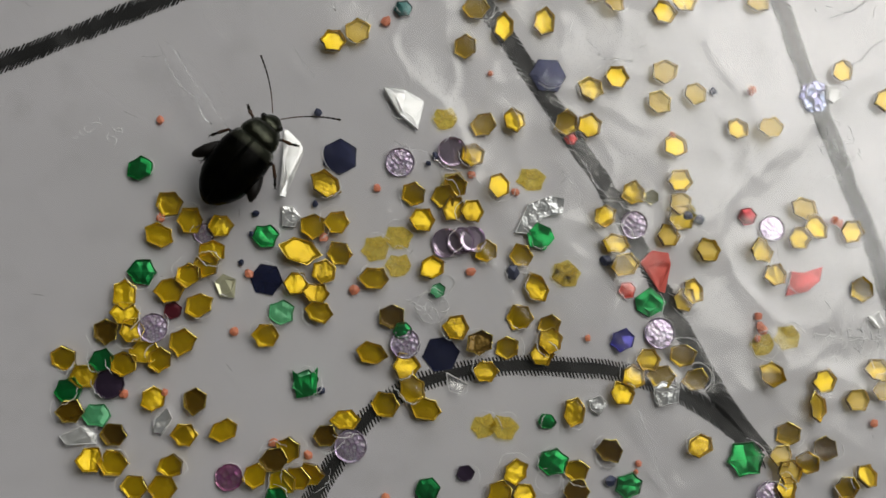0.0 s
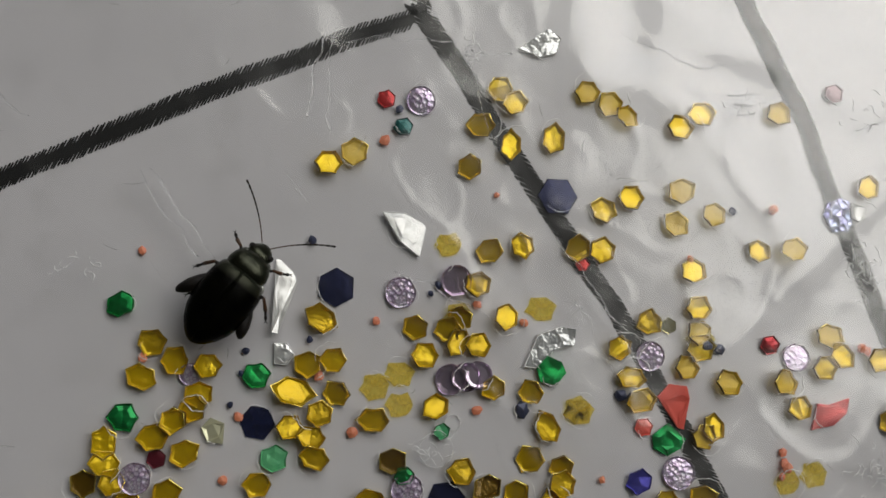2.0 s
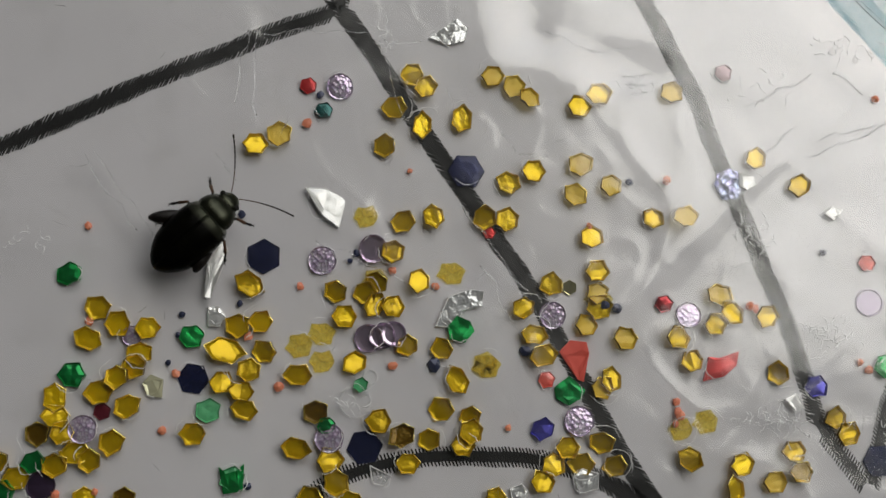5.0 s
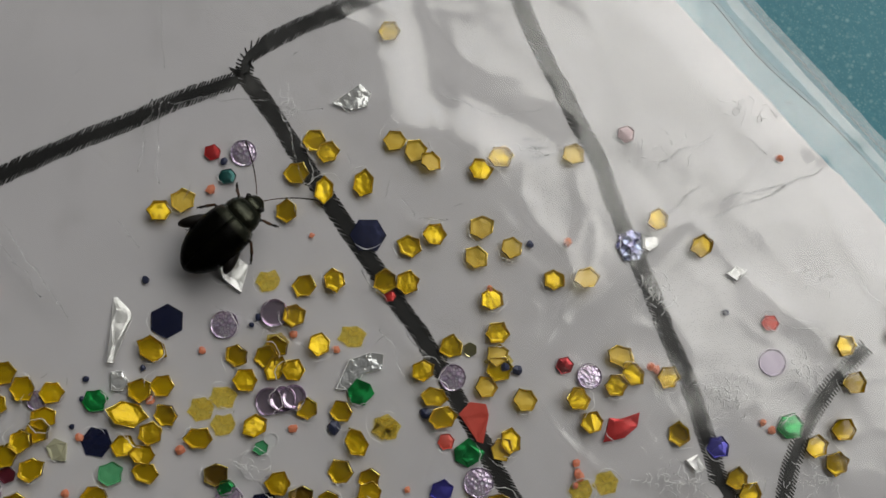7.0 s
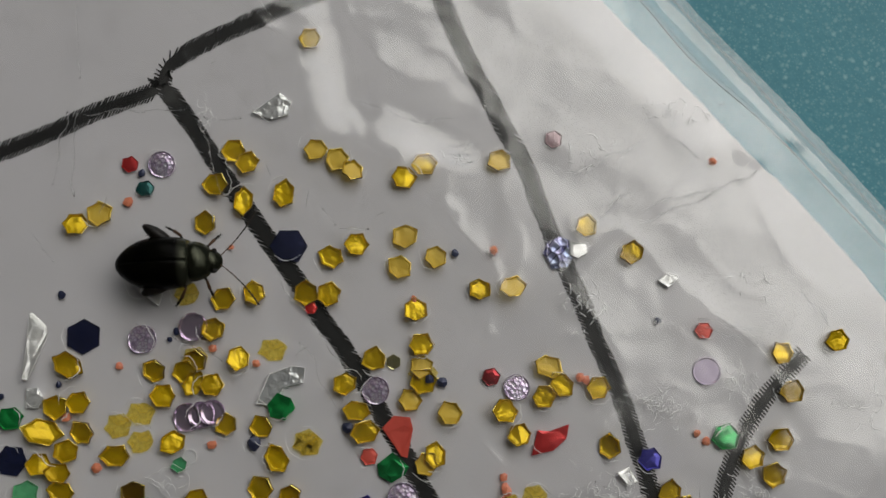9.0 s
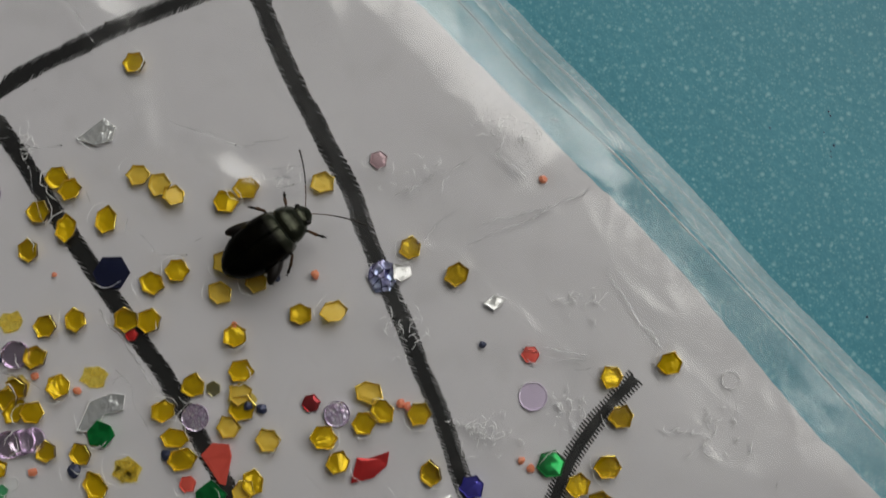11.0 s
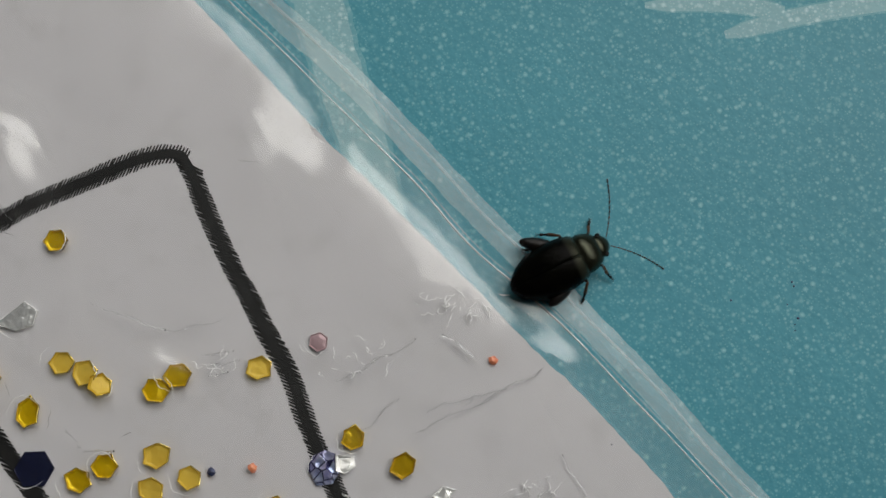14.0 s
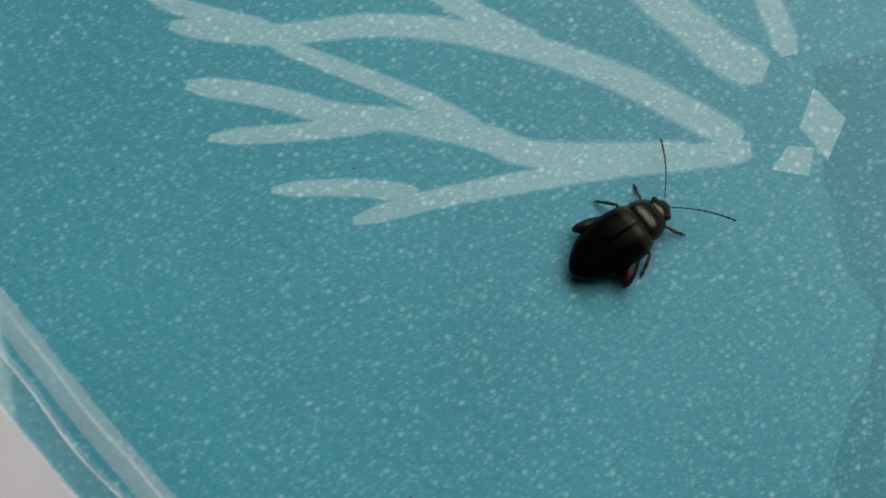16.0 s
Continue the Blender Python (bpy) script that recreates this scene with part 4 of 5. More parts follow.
def lay(name, me, x, y, turn, r, label, category, group, tilt=5.0, thick=0.05):
    ob = new(name, me)
    z = rest_height(x, y, r, thick)
    ob.matrix_world = at_mm(x, y, z + (0.07 if tilt > 4 else 0.02), rng.uniform(-tilt, tilt), rng.uniform(-tilt, tilt), turn)
    return tagged(ob, label, category, group)


def gold_mesh(code, seed):
    """A thin dished hexagon of gold film with a bent-up rim; codes: l drawn out along its axis, c creased across."""
    r = random.Random(seed)
    radius, stretch = (0.60 if "w" in code else 0.482) * r.uniform(0.95, 1.06), 1.20 if "l" in code else r.uniform(0.98, 1.08)
    dish, depth = r.uniform(0.08, 0.17), 0.085 * r.uniform(0.6, 1.3)
    worn = [r.uniform(0.84, 1.06) for _ in range(6)]
    bow = [r.uniform(0.93, 1.03) for _ in range(6)]
    bm = bmesh.new()
    spokes = []
    for k in range(12):
        a = k * math.tau / 12 + r.uniform(-0.05, 0.05)
        g = radius * (worn[k // 2] if k % 2 == 0 else bow[k // 2] * 0.866 * (worn[k // 2] + worn[(k // 2 + 1) % 6]) / 2)
        spokes.append((g * stretch * math.cos(a), g / stretch ** 0.6 * math.sin(a), r.uniform(0.4, 1.5)))
    rings = [[bm.verts.new((x * q, y * q, z + rim * w)) for x, y, w in spokes]
             for q, z, rim in ((0.45, dish * 0.2, 0), (0.76, dish * 0.6, 0), (0.91, dish, 0), (0.96, dish, depth), (1.0, dish, depth * 0.85), (0.99, dish - 0.045, 0))]
    mid = bm.verts.new((0, 0, 0))
    for k in range(12):
        n = (k + 1) % 12
        bm.faces.new((mid, rings[0][k], rings[0][n])).smooth = True
        for i, (p, q) in enumerate(zip(rings, rings[1:])):
            f = bm.faces.new((p[k], q[k], q[n], p[n]))
            f.smooth, f.material_index = i < 2, (0, 0, 2, 2, 1)[i]
    bm.faces.new(rings[-1][::-1])
    # a gentle roll of the whole piece, and a sharp fold where it is creased
    t, roll = r.uniform(0, math.tau), r.uniform(-0.16, 0.16)
    f, bend = r.randrange(6) * math.tau / 12, r.uniform(0.25, 0.5)
    for v in bm.verts:
        u = v.co.x * math.cos(t) + v.co.y * math.sin(t)
        v.co.z += roll * u * u / radius
        if "c" in code:
            v.co.z += bend * max(0.0, v.co.x * -math.sin(f) / stretch + v.co.y * math.cos(f) * stretch ** 0.6)
    me = bpy.data.meshes.new("gold_sequin")
    bm.transform(Matrix.Scale(MM, 4))
    bmesh.ops.recalc_face_normals(bm, faces=bm.faces)
    bm.to_mesh(me)
    bm.free()
    for mat in (SHADED_GOLD if "d" in code else PALE_GOLD if "f" in code else GOLD_FOIL, AMBER, GOLD_RIM):
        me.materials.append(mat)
    return me


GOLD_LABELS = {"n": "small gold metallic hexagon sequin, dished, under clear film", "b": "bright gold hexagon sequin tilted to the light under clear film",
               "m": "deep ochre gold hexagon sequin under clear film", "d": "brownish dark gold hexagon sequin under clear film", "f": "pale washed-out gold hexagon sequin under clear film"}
# the way a piece leans decides how much of the window it mirrors; d is also coloured darker
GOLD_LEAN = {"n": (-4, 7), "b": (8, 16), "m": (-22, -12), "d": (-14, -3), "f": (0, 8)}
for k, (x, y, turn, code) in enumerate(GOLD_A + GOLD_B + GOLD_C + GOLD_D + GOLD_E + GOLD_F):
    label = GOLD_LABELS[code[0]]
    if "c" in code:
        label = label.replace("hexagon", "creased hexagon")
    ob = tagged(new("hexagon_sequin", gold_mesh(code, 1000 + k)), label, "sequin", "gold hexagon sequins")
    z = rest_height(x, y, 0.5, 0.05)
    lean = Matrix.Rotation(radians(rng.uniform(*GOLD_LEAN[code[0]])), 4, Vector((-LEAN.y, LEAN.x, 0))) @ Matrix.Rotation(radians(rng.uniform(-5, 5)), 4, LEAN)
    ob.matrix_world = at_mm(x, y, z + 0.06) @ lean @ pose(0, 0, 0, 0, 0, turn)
pale_meshes = [disc_mesh("pale_sequin", 6, 0.51, PALE_FOIL, 0.03, 0.02, 0.12, 0.03, 40 + k) for k in range(3)]
for k, (x, y, turn) in enumerate(PALE_A):
    lay("hexagon_sequin", pale_meshes[k % 3], x, y, turn, 0.5, "pale blotchy translucent yellow hexagon sequin", "sequin", "faded sequins", 3)


def sized(name, sides, items, mat, label, category, group, rim=0.06, dish=0.05, jitter=0.04, fold=0.0, tilt=4.0, seed=70, inset=0.86):
    for k, (x, y, turn, r) in enumerate(items):
        me = disc_mesh(name, sides, r, mat, rim, dish, jitter, fold, seed + k, inset)
        lay(name, me, x, y, turn, r * 0.9, label, category, group, tilt)


sized("large_hexagon_sequin", 6, NAVY, NAVY_FOIL, "large flat navy blue hexagon sequin", "sequin", "navy hexagon sequins", 0.03, 0.02, 0.01, 0.0, 3, inset=0.94)
sized("green_sequin", 6, GREEN, GREEN_FOIL, "emerald green metallic hexagon sequin, crumpled", "sequin", "green sequins", 0.08, 0.08, 0.08, 0.12, 6)
sized("green_sequin", 6, PALEGREEN, LIGHT_GREEN, "bright light green crumpled foil sequin", "sequin", "green sequins", 0.08, 0.08, 0.08, 0.12, 6)
sized("small_sequin", 6, TEALSEQ, foil("dark_teal_foil", (0.012, 0.13, 0.12), (0.006, 0.07, 0.07), metal=0.6, rough=0.3), "small dark teal hexagon sequin", "sequin", "green sequins", 0.06, 0.05, 0.05, 0.05, 5)
sized("round_sequin", 18, MAGENTA, MAGENTA_FOIL, "round magenta holographic sequin with dark rim", "sequin", "lilac round sequins", 0.06, 0.04, 0.02, 0.0, 5)
sized("round_sequin", 18, VIOLET, VIOLET_FOIL, "round dark violet glossy sequin", "sequin", "lilac round sequins", 0.06, 0.04, 0.02, 0.08, 5)
sized("round_sequin", 18, LILAC, LILAC_FOIL, "round lilac holographic sequin with crackled foil", "sequin", "lilac round sequins", 0.06, 0.04, 0.02, 0.0, 5)
sized("round_sequin", 18, PLAINDISC, foil("pale_lilac_disc", (0.76, 0.66, 0.82), (0.66, 0.56, 0.74), metal=0.15, rough=0.3), "flat pale lilac round sequin with a thin raised rim", "sequin", "lilac round sequins", 0.05, 0.0, 0.01, 0.0, 2)
sized("domed_sequin", 18, DOMES, LILAC_PLAIN, "smooth cupped lilac round sequin", "sequin", "lilac round sequins", 0.12, -0.42, 0.01, 0.0, 9)
for k, (x, y, turn, r) in enumerate(SMALLRED):
    mat, label = ((CORAL_FOIL, "small coral pink sequin"), (MAROON_FOIL, "small dark maroon sequin"), (VIOLET_FOIL, "tiny dark violet hexagon sequin"), (GLINT_RED, "small dark red sequin that glints coral"),
                  (RED_FOIL, "small red hexagon sequin"), (CORAL_FOIL, "small coral red hexagon sequin"), (MAUVE_FOIL, "small matt mauve hexagon sequin"), (RED_FOIL, "small red sequin under gold ones"))[k]
    lay("small_sequin", disc_mesh("small_sequin", 6, r, mat, 0.05, 0.05, 0.04, 0.05, 200 + k), x, y, turn, r, label, "sequin", "small red sequins")
for k, (x, y, turn, r) in enumerate(BLUESQ):
    lay("square_sequin", disc_mesh("square_sequin", 6, r, BLUE_FOIL, 0.08, 0.06, 0.08, 0.2, 220 + k), x, y, turn, r, "royal blue crumpled foil sequin", "sequin", "blue sequins")
for k, (x, y, turn, r) in enumerate(TINYGOLD):
    lay("hexagon_sequin", disc_mesh("tiny_sequin", 6, r, CHAMPAGNE, 0.01, 0.0, 0.0, 0.0, 230), x, y, turn, r, "tiny bright champagne hexagon sequin", "sequin", "small gold sequins")


def grain_mesh(name, r, mat, seed):
    bm = bmesh.new()
    bmesh.ops.create_icosphere(bm, subdivisions=1, radius=r)
    q = random.Random(seed)
    for v in bm.verts:
        v.co *= q.uniform(0.75, 1.15)
        v.co.z *= 0.55
    me = bpy.data.meshes.new(name)
    bm.transform(Matrix.Scale(MM, 4))
    bm.to_mesh(me)
    bm.free()
    me.materials.append(mat)
    return me


for items, mat, label, group in ((ORANGE, ORANGE_FOIL, "tiny orange glitter grain", "orange grains"), (INKDOT, INK_FOIL, "tiny dark blue glitter grain", "dark blue grains")):
    for k, (x, y, turn, r) in enumerate(items):
        lay("glitter_grain", grain_mesh("glitter_grain", r, mat, 300 + k), x, y, rng.uniform(0, 360), r, label, "glitter", group, 10, r)


def shard(name, pts, mat, label, category="shard", lift=0.16, thick=0.06, seed=0):
    """An angular broken flake with facets that meet at an off-centre ridge."""
    q = random.Random(seed)
    cx, cy = sum(p[0] for p in pts) / len(pts), sum(p[1] for p in pts) / len(pts)
    r = max(math.hypot(p[0] - cx, p[1] - cy) for p in pts)
    bm = bmesh.new()
    rim = [bm.verts.new((x - cx, y - cy, 0.02 + q.uniform(0, 0.08))) for x, y in pts]
    low = [bm.verts.new((x - cx, y - cy, -thick)) for x, y in pts]
    inner = [bm.verts.new(((x - cx) * 0.55 + q.uniform(-.05, .05), (y - cy) * 0.55 + q.uniform(-.05, .05), lift * q.uniform(0.4, 1.0))) for x, y in pts]
    n = len(pts)
    bm.faces.new(inner)
    bm.faces.new(low[::-1])
    for k in range(n):
        j = (k + 1) % n
        bm.faces.new((rim[k], rim[j], inner[j], inner[k]))
        bm.faces.new((low[k], low[j], rim[j], rim[k]))
    bmesh.ops.triangulate(bm, faces=bm.faces)
    ob = link(name, bm, mat)
    ob.visible_shadow = mat is not CLEAR_CHIP
    if mat in (CLEAR_CHIP, ICE_FOIL, SILVER_FOIL):
        # the glint along the broken edge is drawn as a white line
        rim_line = [(x - cx, y - cy, 0.05) for x, y in pts] + [(pts[0][0] - cx, pts[0][1] - cy, 0.05)]
        part("edge", tube(bmesh.new(), rim_line, [0.014 + 0.012 * q.random() for _ in rim_line], 4), GLINT_WHITE, ob, "broken edge, its glint drawn white")
    m = at_mm(cx, cy, rest_height(cx, cy, r * 0.7, thick) + thick)
    if mat is SILVER_FOIL:
        m = m @ Matrix.Rotation(radians(q.uniform(9, 16)), 4, Vector((-LEAN.y, LEAN.x, 0)))
    ob.matrix_world = m
    return tagged(ob, label, category)


for k, (pts, mat, label) in enumerate((
        (SHARD_TRIANGLE, SILVER_FOIL, "bright silver triangular foil shard"), (SHARD_LONG, SILVER_FOIL, "long clear mirrored splinter"),
        (SHARD_CHIP, ICE_FOIL, "small clear crumpled chip"), (SHARD_CLEAR, ICE_FOIL, "crumpled clear plastic flake"),
        (SHARD_WEDGE, SILVER_FOIL, "bright silver wedge of foil"), (SHARD_GREY, ICE_FOIL, "grey translucent flake of plastic"),
        (SHARD_NOTCH, CLEAR_CHIP, "clear triangular flake of plastic"), (SHARD_FLAKE, ICE_FOIL, "clear rounded flake of plastic"),
        (SHARD_GEM, GEM_FOIL, "silver and champagne faceted chip"), (SHARD_SPECK, SILVER_FOIL, "small white silver speck"),
        (SHARD_KITE, ICE_FOIL, "kite-shaped clear flake of plastic"), (SHARD_CHIP_B, SILVER_FOIL, "small bright silver chip"),
        (SHARD_BIT, ICE_FOIL, "small clear crumpled bit"), (SHARD_BY_GEM, SILVER_FOIL, "silver chip beside a blue gem"),
        (RED_KITE, CORAL_FOIL, "coral red kite-shaped foil flake"), (RED_QUAD, RED_FOIL, "crumpled red foil flake"),
        (GREEN_SQUARE, GREEN_FOIL, "dark green square foil flake"), (GREEN_CHUNK, GREEN_FOIL, "emerald crumpled foil chunk"),
        (IRI_GEM, IRI_FOIL, "iridescent blue violet faceted gem"), (GREEN_EARS, GREEN_FOIL, "green foil flake with two points"))):
    shard("foil_shard", pts, mat, label, "shard", 0.10, 0.05, 400 + k)

# ---- clear rings under the film and dirt specks on the table ----
RINGS = [(-4.25, -3.07, 0.55), (22.00, 1.09, 0.32), (-3.72, -2.18, 0.25), (-0.12, -8.92, 0.44), (1.98, -8.02, 0.44), (5.22, -5.27, 0.50), (7.63, -4.11, 0.52)]
SPECKS = [(26.06, 9.10), (26.13, 10.64), (27.00, 3.25), (26.07, 9.31), (26.08, 10.79), (26.19, 9.52), (25.85, 10.02), (15.76, 21.96), (24.42, 21.56), (4.63, 18.64), (23.91, 10.23), (15.93, 22.05)]
FIBRE = [(9.20, 17.23), (9.30, 16.92), (9.54, 16.72), (9.84, 16.82), (9.96, 17.07)]
CARD_SPECKS = [(4.69, 18.72), (7.51, 19.23), (19.47, 5.45)]
# each clear ring is given only by its glint, as an opaque white line
for x, y, r in RINGS:
    pts = [(r * math.cos(k * math.tau / 20) * (1 + 0.08 * noise.noise(Vector((k * 0.7, x, y)))), r * math.sin(k * math.tau / 20), 0.03) for k in range(21)]
    ob = link("clear_ring", tube(bmesh.new(), pts, [0.012] * 21, 5), GLINT_WHITE, smooth=True)
    ob.matrix_world = at_mm(x, y, rest_height(x, y, r, 0.03))
    tagged(ob, "thin clear plastic ring, crinkled edge, its glint drawn white", "ring", "clear rings")
for k, (x, y) in enumerate(SPECKS):
    ob = new("dirt_speck", grain_mesh("dirt_speck", 0.03 + 0.022 * (k % 3) / 2, INK_FOIL, 800 + k))
    ob.matrix_world = at_mm(x, y, TABLE_Z + 0.02, 0, 0, 40 * k)
    tagged(ob, "tiny dark dirt speck on the table", "dirt", "dirt specks")

tagged(link("hair_fibre", tube(bmesh.new(), [(x, y, 0.40 + 0.05 * math.sin(i)) for i, (x, y) in enumerate(FIBRE)], [0.006, 0.009, 0.009, 0.008, 0.005], 5), BROWN, smooth=True), "thin curled brown fibre lying on the film", "fibre")
for k, (x, y) in enumerate(CARD_SPECKS):
    ob = new("dirt_speck", grain_mesh("dirt_speck", 0.03, INK_FOIL, 840 + k))
    ob.matrix_world = at_mm(x, y, 0.015, 0, 0, 50 * k)
    tagged(ob, "tiny dark dirt speck on the card", "dirt", "dirt specks")

# ---- the clear film that lies over them ----
def film_sheet():
    length, step = (B - A).length, 0.16
    nu, nv = int(length / step), int(58 / step)
    verts, faces = [], []
    cells = {}
    for x, y, r, top in placed:
        if r < 0.3:
            continue
        for gx in range(int(x // 1) - 1, int(x // 1) + 2):
            for gy in range(int(y // 1) - 1, int(y // 1) + 2):
                cells.setdefault((gx, gy), []).append((x, y, r, top))

    def drape(x, y):
        """The film bulges where it lies over a piece."""
        h = 0.0
        for px, py, r, top in cells.get((int(x // 1), int(y // 1)), ()):
            d = math.hypot(x - px, y - py) / (r + 0.22)
            if d < 1:
                h = max(h, top * min(1.0, 2.6 * (1 - d)))
        return h

    for j in range(nv + 1):
        for i in range(nu + 1):
            v = j * step
            p = A + ALONG * (i * step) + INWARD * (v + 0.12 * noise.noise(Vector((i * 0.05, 0, 4))))
            verts.append((p.x * MM, p.y * MM, (film_height(p.x, p.y, v) + 0.07 * drape(p.x, p.y)) * MM))
    for j in range(nv):
        for i in range(nu):
            a = j * (nu + 1) + i
            faces.append((a, a + nu + 1, a + nu + 2, a + 1))
    me = bpy.data.meshes.new("film")
    me.from_pydata(verts, [], faces)
    me.polygons.foreach_set("use_smooth", [True] * len(me.polygons))
    me.materials.append(FILM)
    ob = new("film", me)
    ob.parent = packet
    ob.visible_shadow = False
    return tagged(ob, "crinkled clear plastic film over the sequins")


film_sheet()
# Short white arcs stand for glints where the film tucks around the pieces
bm, q = bmesh.new(), random.Random(61)
for x, y, r, top in placed:
    if r < 0.3 or q.random() < 0.2:
        continue
    a, turn = q.uniform(0, math.tau), q.choice((-1, 1))
    n, d = q.randrange(7, 18), r * q.uniform(1.0, 1.16)
    line = []
    for i in range(n):
        px, py = x + d * math.cos(a), y + d * math.sin(a)
        line.append((px, py, film_z(px, py) - 0.01))
        a += turn * q.uniform(0.05, 0.28)
        d += q.uniform(-0.05, 0.05)
    tube(bm, line, [0.017 * q.uniform(0.5, 1.2) * math.sin((i + 0.6) / (n + 0.4) * math.pi) + 0.002 for i in range(n)], 5)
tagged(part("tuck_wrinkles", bm, GLINT_WHITE, packet, "white lines for glints on film tucks around the sequins", True), kind="stuff")

# ---- the beetle ----
BEETLE_WAY = (
    (0, -10.80, 1.75, 0.63, 52.7),
    (1.5, -10.84, 1.85, 0.63, 53.5),
    (3.5, -10.79, 1.80, 0.63, 53.4),
    (3.7, -10.68, 1.80, 0.63, 53.0),
    (5.8, -7.74, 3.94, 0.63, 39.4),
    (6, -7.05, 4.16, 0.63, 40.8),
    (6.2, -6.76, 4.47, 0.63, 34.1),
    (6.5, -5.45, 5.25, 0.63, 43.0),
    (7, -5.42, 5.27, 0.63, 44.0),
    (7.5, -5.45, 5.15, 0.63, 44.0),
    (8, -5.76, 4.89, 0.63, 14.1),
    (8.1, -5.68, 4.86, 0.63, 11.2),
    (8.2, -5.61, 4.97, 0.63, 0.7),
    (10.3, 1.68, 3.85, 0.63, 27.4),
    (10.5, 2.99, 4.48, 0.63, 36.0),
    (11, 5.72, 6.29, 0.63, 35.3),
    (11.5, 7.59, 7.11, 0.63, 31.1),
    (12, 8.96, 7.71, 0.63, 33.5),
    (12.5, 11.36, 8.83, 0.55, 32.6),
    (13, 13.50, 10.13, 0.45, 37.1),
    (13.5, 15.16, 10.60, 0.20, 22.3),
    (14, 18.07, 11.64, -0.10, 24.5),
    (14.5, 21.60, 13.32, -0.15, 35.0),
    (15, 25.39, 15.07, -0.15, 33.5),
    (15.5, 29.38, 16.65, -0.15, 34.0),
    (16, 33.09, 18.67, -0.15, 33.5),
)


def elytron(side):
    """One wing case: a domed half shell with a rolled outer edge and a seam along the back."""
    bm = bmesh.new()
    n, rows = 14, []
    prof = ((-2.06, 0.06, 0.58), (-2.00, 0.22, 0.74), (-1.84, 0.42, 0.91), (-1.56, 0.64, 1.09), (-1.20, 0.82, 1.25), (-0.8, 0.92, 1.35), (-0.4, 0.95, 1.40), (0.0, 0.93, 1.40),
            (0.32, 0.89, 1.36), (0.55, 0.83, 1.28), (0.68, 0.77, 1.19), (0.75, 0.68, 1.08))
    for x, w, top in prof:
        row = []
        for k in range(n + 1):
            a = k / n * math.pi / 2
            y = 0.0012 + 1.04 * w * math.sin(a) ** 0.92
            z = 0.50 + (top - 0.50) * math.cos(a) ** 0.85 if k < n else 0.44
            row.append(bm.verts.new((x, side * y, z)))
        row.append(bm.verts.new((x, side * 0.0012, 0.46)))
        rows.append(row)
    m = n + 2
    for r, s in zip(rows, rows[1:]):
        for k in range(m):
            bm.faces.new((r[k], r[(k + 1) % m], s[(k + 1) % m], s[k]))
    bm.faces.new(rows[0])
    bm.faces.new(rows[-1])
    return bm


def beads(points, radii):
    return tube(bmesh.new(), points, radii, 7)


def feeler_mesh(bend, first, last):
    """Segments first to last of a beaded antenna of eleven."""
    pts, rad = [], []
    x, y, a = 0.0, 0.0, 0.0
    for k in range(11):
        length = 0.19 if k else 0.24
        thick = 0.020 + 0.0016 * k
        if first <= k < last:
            for f, q in ((0.04, 0.55), (0.35, 1.0), (0.80, 1.1), (0.97, 0.55)):
                pts.append((x + length * f * math.cos(a), y + length * f * math.sin(a), 0.05 * math.sin((k + f) / 11 * math.pi) - 0.012 * k))
                rad.append(thick * q)
        x, y = x + length * math.cos(a), y + length * math.sin(a)
        a += radians(bend)
    return beads(pts, rad)


beetle = tagged(new("beetle"), "small black flea beetle with a bronze sheen, walking", "beetle")
beetle.scale = (0.96, 0.96, 0.96)
part("abdomen", loft(((-1.9, 0.12, 0.5, 0.75), (-1.5, 0.5, 0.36, 0.9), (-0.8, 0.78, 0.28, 1.0), (0.2, 0.8, 0.28, 1.0), (0.8, 0.6, 0.34, 0.95))), ELYTRA, beetle, smooth=True)
part("wing_case", elytron(1), ELYTRA, beetle, "glossy black domed wing case", True)
part("wing_case", elytron(-1), ELYTRA, beetle, "glossy black domed wing case", True)
part("pronotum", loft(((0.60, 0.60, 0.45, 1.04), (0.68, 0.72, 0.40, 1.17), (0.86, 0.75, 0.38, 1.20), (1.08, 0.70, 0.38, 1.13), (1.28, 0.60, 0.40, 1.01), (1.40, 0.51, 0.45, 0.89), (1.44, 0.40, 0.5, 0.80))), BRONZE, beetle, "bronze green pitted neck shield", True)
head = part("head", loft(((1.30, 0.40, 0.42, 0.84), (1.42, 0.44, 0.38, 0.86), (1.58, 0.41, 0.36, 0.80), (1.72, 0.31, 0.36, 0.68), (1.81, 0.20, 0.40, 0.58), (1.85, 0.09, 0.46, 0.53))), BRONZE, beetle, "dark bronze head", True)
for side in (1, -1):
    bm = bmesh.new()
    bmesh.ops.create_uvsphere(bm, u_segments=14, v_segments=9, radius=0.11, matrix=Matrix.Translation((1.56, side * 0.36, 0.66)))
    part("eye", bm, EYE, head, "bulging black eye", True)
feelers = []
for side in (1, -1):
    f = part("antenna", feeler_mesh(2.0 * side, 4, 11), FEELER, beetle, "thin segmented dark antenna", True)
    part("antenna_base", feeler_mesh(2.0 * side, 0, 4), BROWN, f, "tan lower antenna joints", True)
    f.matrix_basis = at_mm(1.80, side * 0.16, 0.72, 0, 0, side * 50)
    feelers.append((f, side))


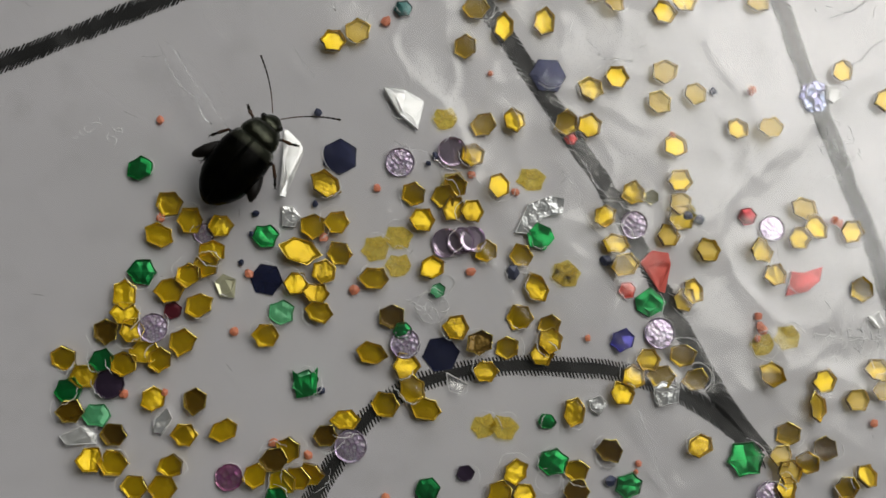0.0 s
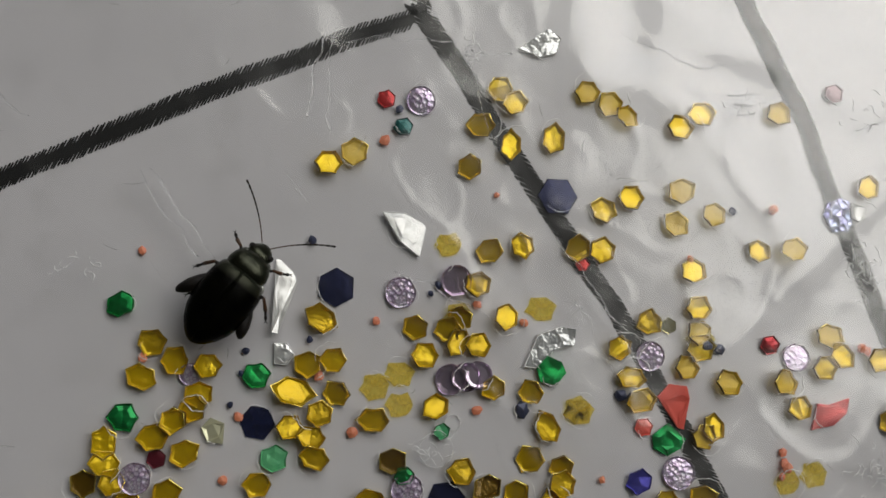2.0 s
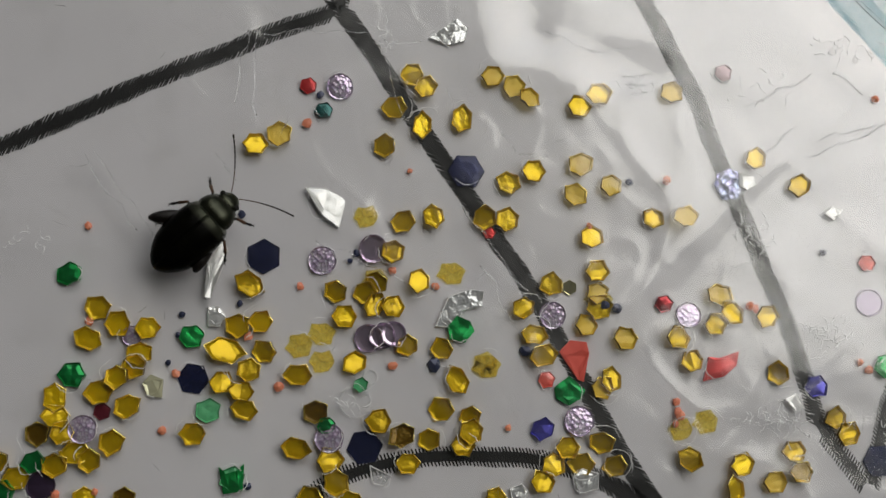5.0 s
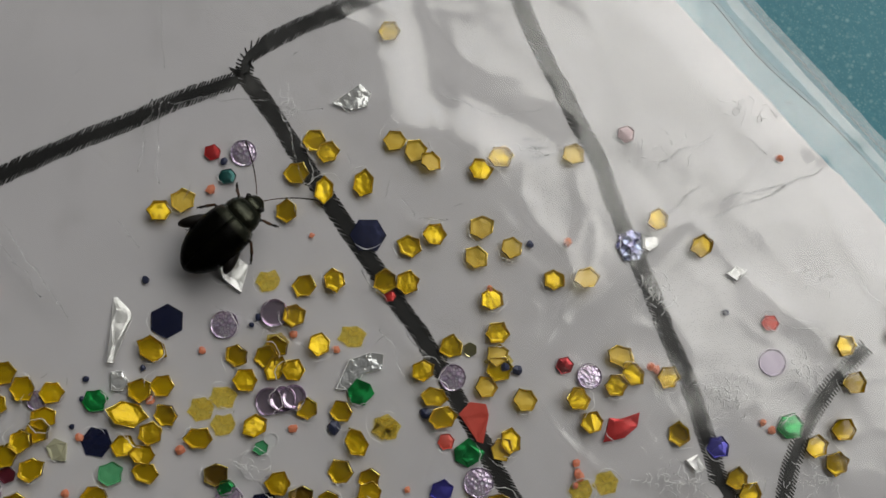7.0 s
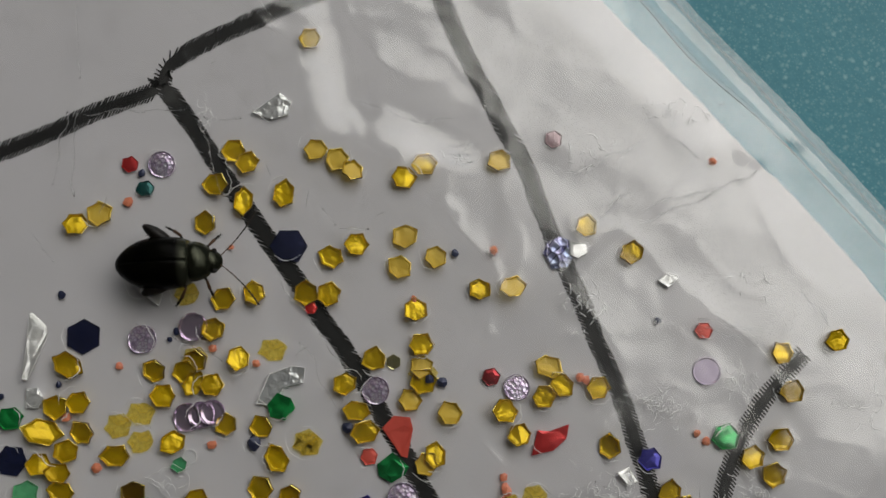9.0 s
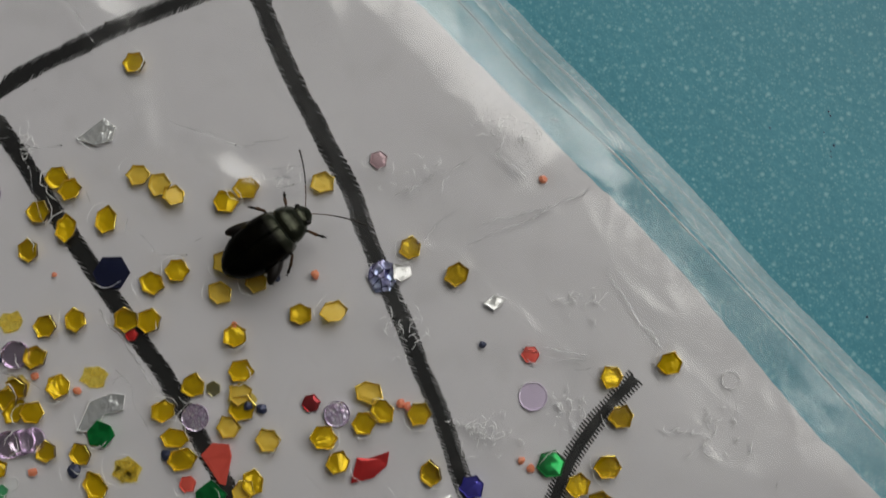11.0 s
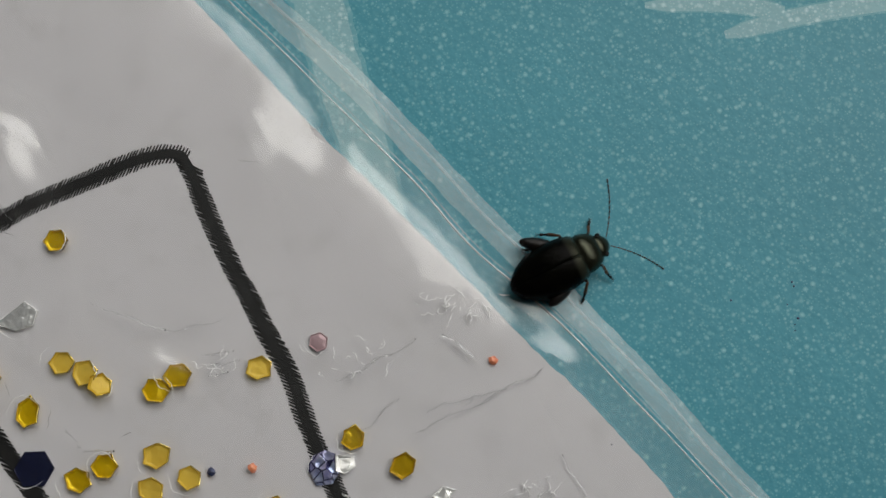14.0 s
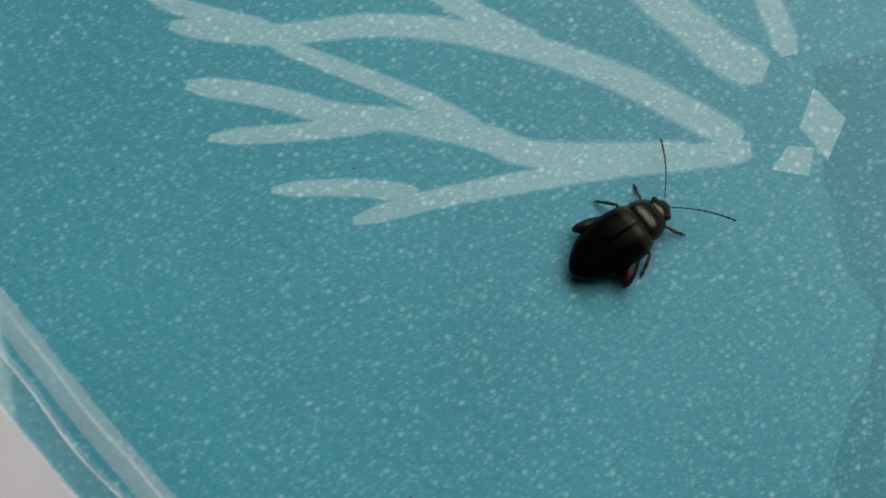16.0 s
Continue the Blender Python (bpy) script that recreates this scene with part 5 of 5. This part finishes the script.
def leg(kind, side, hip, knee, ankle, toe, thick):
    """Thigh with its shin and foot, about the hip."""
    h = Vector(hip)
    bm = bmesh.new()
    k = Vector(knee) - h
    steps = (0.0, 0.15, 0.4, 0.65, 0.88, 1.0)
    tube(bm, [(k.x * s, side * k.y * s, k.z * s) for s in steps], [thick * q for q in (0.5, 0.85, 1.0, 0.95, 0.66, 0.3)], 12)
    ob = part(kind, bm, LEG, beetle, "swollen black hind thigh" if kind == "hind_leg" else "thin dark leg", True)
    a, t = Vector(ankle) - h, Vector(toe) - h
    shin = [k.lerp(a, s) for s in (0, 0.3, 0.7, 1.0)]
    part("shin", tube(bmesh.new(), [(p.x, side * p.y, p.z) for p in shin], [0.05, 0.055, 0.06, 0.075], 8), BROWN if kind != "hind_leg" else LEG, ob, smooth=True)
    foot = [a.lerp(t, s) for s in (0, 0.12, 0.25, 0.34, 0.5, 0.6, 0.75, 0.9, 1.0)]
    fb = tube(bmesh.new(), [(p.x, side * p.y, p.z) for p in foot], [0.03, 0.055, 0.03, 0.055, 0.03, 0.06, 0.06, 0.025, 0.02], 8)
    d = (t - a).normalized()
    for s in (1, -1):
        c = t + Vector((d.x * 0.09 - s * d.y * 0.07, d.y * 0.09 + s * d.x * 0.07, -0.02))
        tube(fb, [(t.x, side * t.y, t.z), (c.x, side * c.y, c.z)], [0.02, 0.008], 5)
    part("foot", fb, LEG, ob, smooth=True)
    ob.matrix_basis = at_mm(h.x, side * h.y, h.z)
    return ob, h, side


legs = []
for side in (1, -1):
    legs.append((*leg("front_leg", side, (1.05, 0.38, 0.48), (1.32, 0.66, 0.52), (1.42, 0.90, 0.24), (1.58, 1.14, 0.03), 0.08), 0 if side > 0 else math.pi))
    legs.append((*leg("middle_leg", side, (0.35, 0.60, 0.46), (0.44, 0.98, 0.58), (0.18, 1.24, 0.24), (-0.10, 1.46, 0.03), 0.09), math.pi if side > 0 else 0))
    legs.append((*leg("hind_leg", side, (0.05, 0.66, 0.50), (-1.05, 1.38 if side > 0 else 1.18, 0.58), (-0.55, 0.88, 0.22), (-0.98, 1.10, 0.03), 0.25), 0.4 if side > 0 else math.pi + 0.4))


FEELER_TURNS = ((0, 51, -51), (2.0, 52, -50), (3.7, 51, -48), (4.3, 60, -40), (4.9, 46, -60), (5.8, 54, -52), (6.2, 40, -63), (6.6, 60, -45), (7.0, 59, -43),
                (7.6, 57, -43), (8.0, 36, -80), (8.1, 18, -88), (8.3, 38, -60), (8.9, 52, -48), (9.6, 42, -60), (10.3, 55, -45), (10.5, 67, -37), (11.0, 60, -48),
                (11.5, 71, -52), (12.0, 43, -69), (12.5, 51, -60), (13.0, 50, -54), (13.5, 60, -58), (14.0, 62, -50), (14.5, 57, -52), (15.0, 48, -55), (15.5, 50, -45), (16.0, 56, -50))


def motions():
    walk(beetle, [(t, at_mm(x, y, z, 0, 0, yaw)) for t, x, y, z, yaw in BEETLE_WAY])
    times = [k * 0.1 for k in range(161)]

    def pace(t):
        """How briskly it walks at t: it rests at first, pauses, then sets off."""
        if t < 3.8 or 6.6 < t < 7.6:
            return 0.0
        return 1.0

    for ob, h, side, phase in legs:
        swing = 13 if ob.name.startswith("hind") else 17
        rows = []
        for t in times:
            a = swing * pace(t) * math.sin(t * 2.6 * math.tau + phase)
            lift = max(0.0, math.cos(t * 2.6 * math.tau + phase)) * 6 * pace(t)
            rows.append((t, at_mm(h.x, side * h.y, h.z, side * lift, 0, side * -a)))
        walk(ob, rows)
    for f, side in feelers:
        rows = []
        for t, left, right in FEELER_TURNS:
            a = left - 10 if side > 0 else right + 10
            rows.append((t, at_mm(1.80, side * 0.16, 0.72, 0, pace(t) * 6 * math.sin(t * 4.3 + 2 * side) - 4, a)))
        walk(f, rows)


motions()
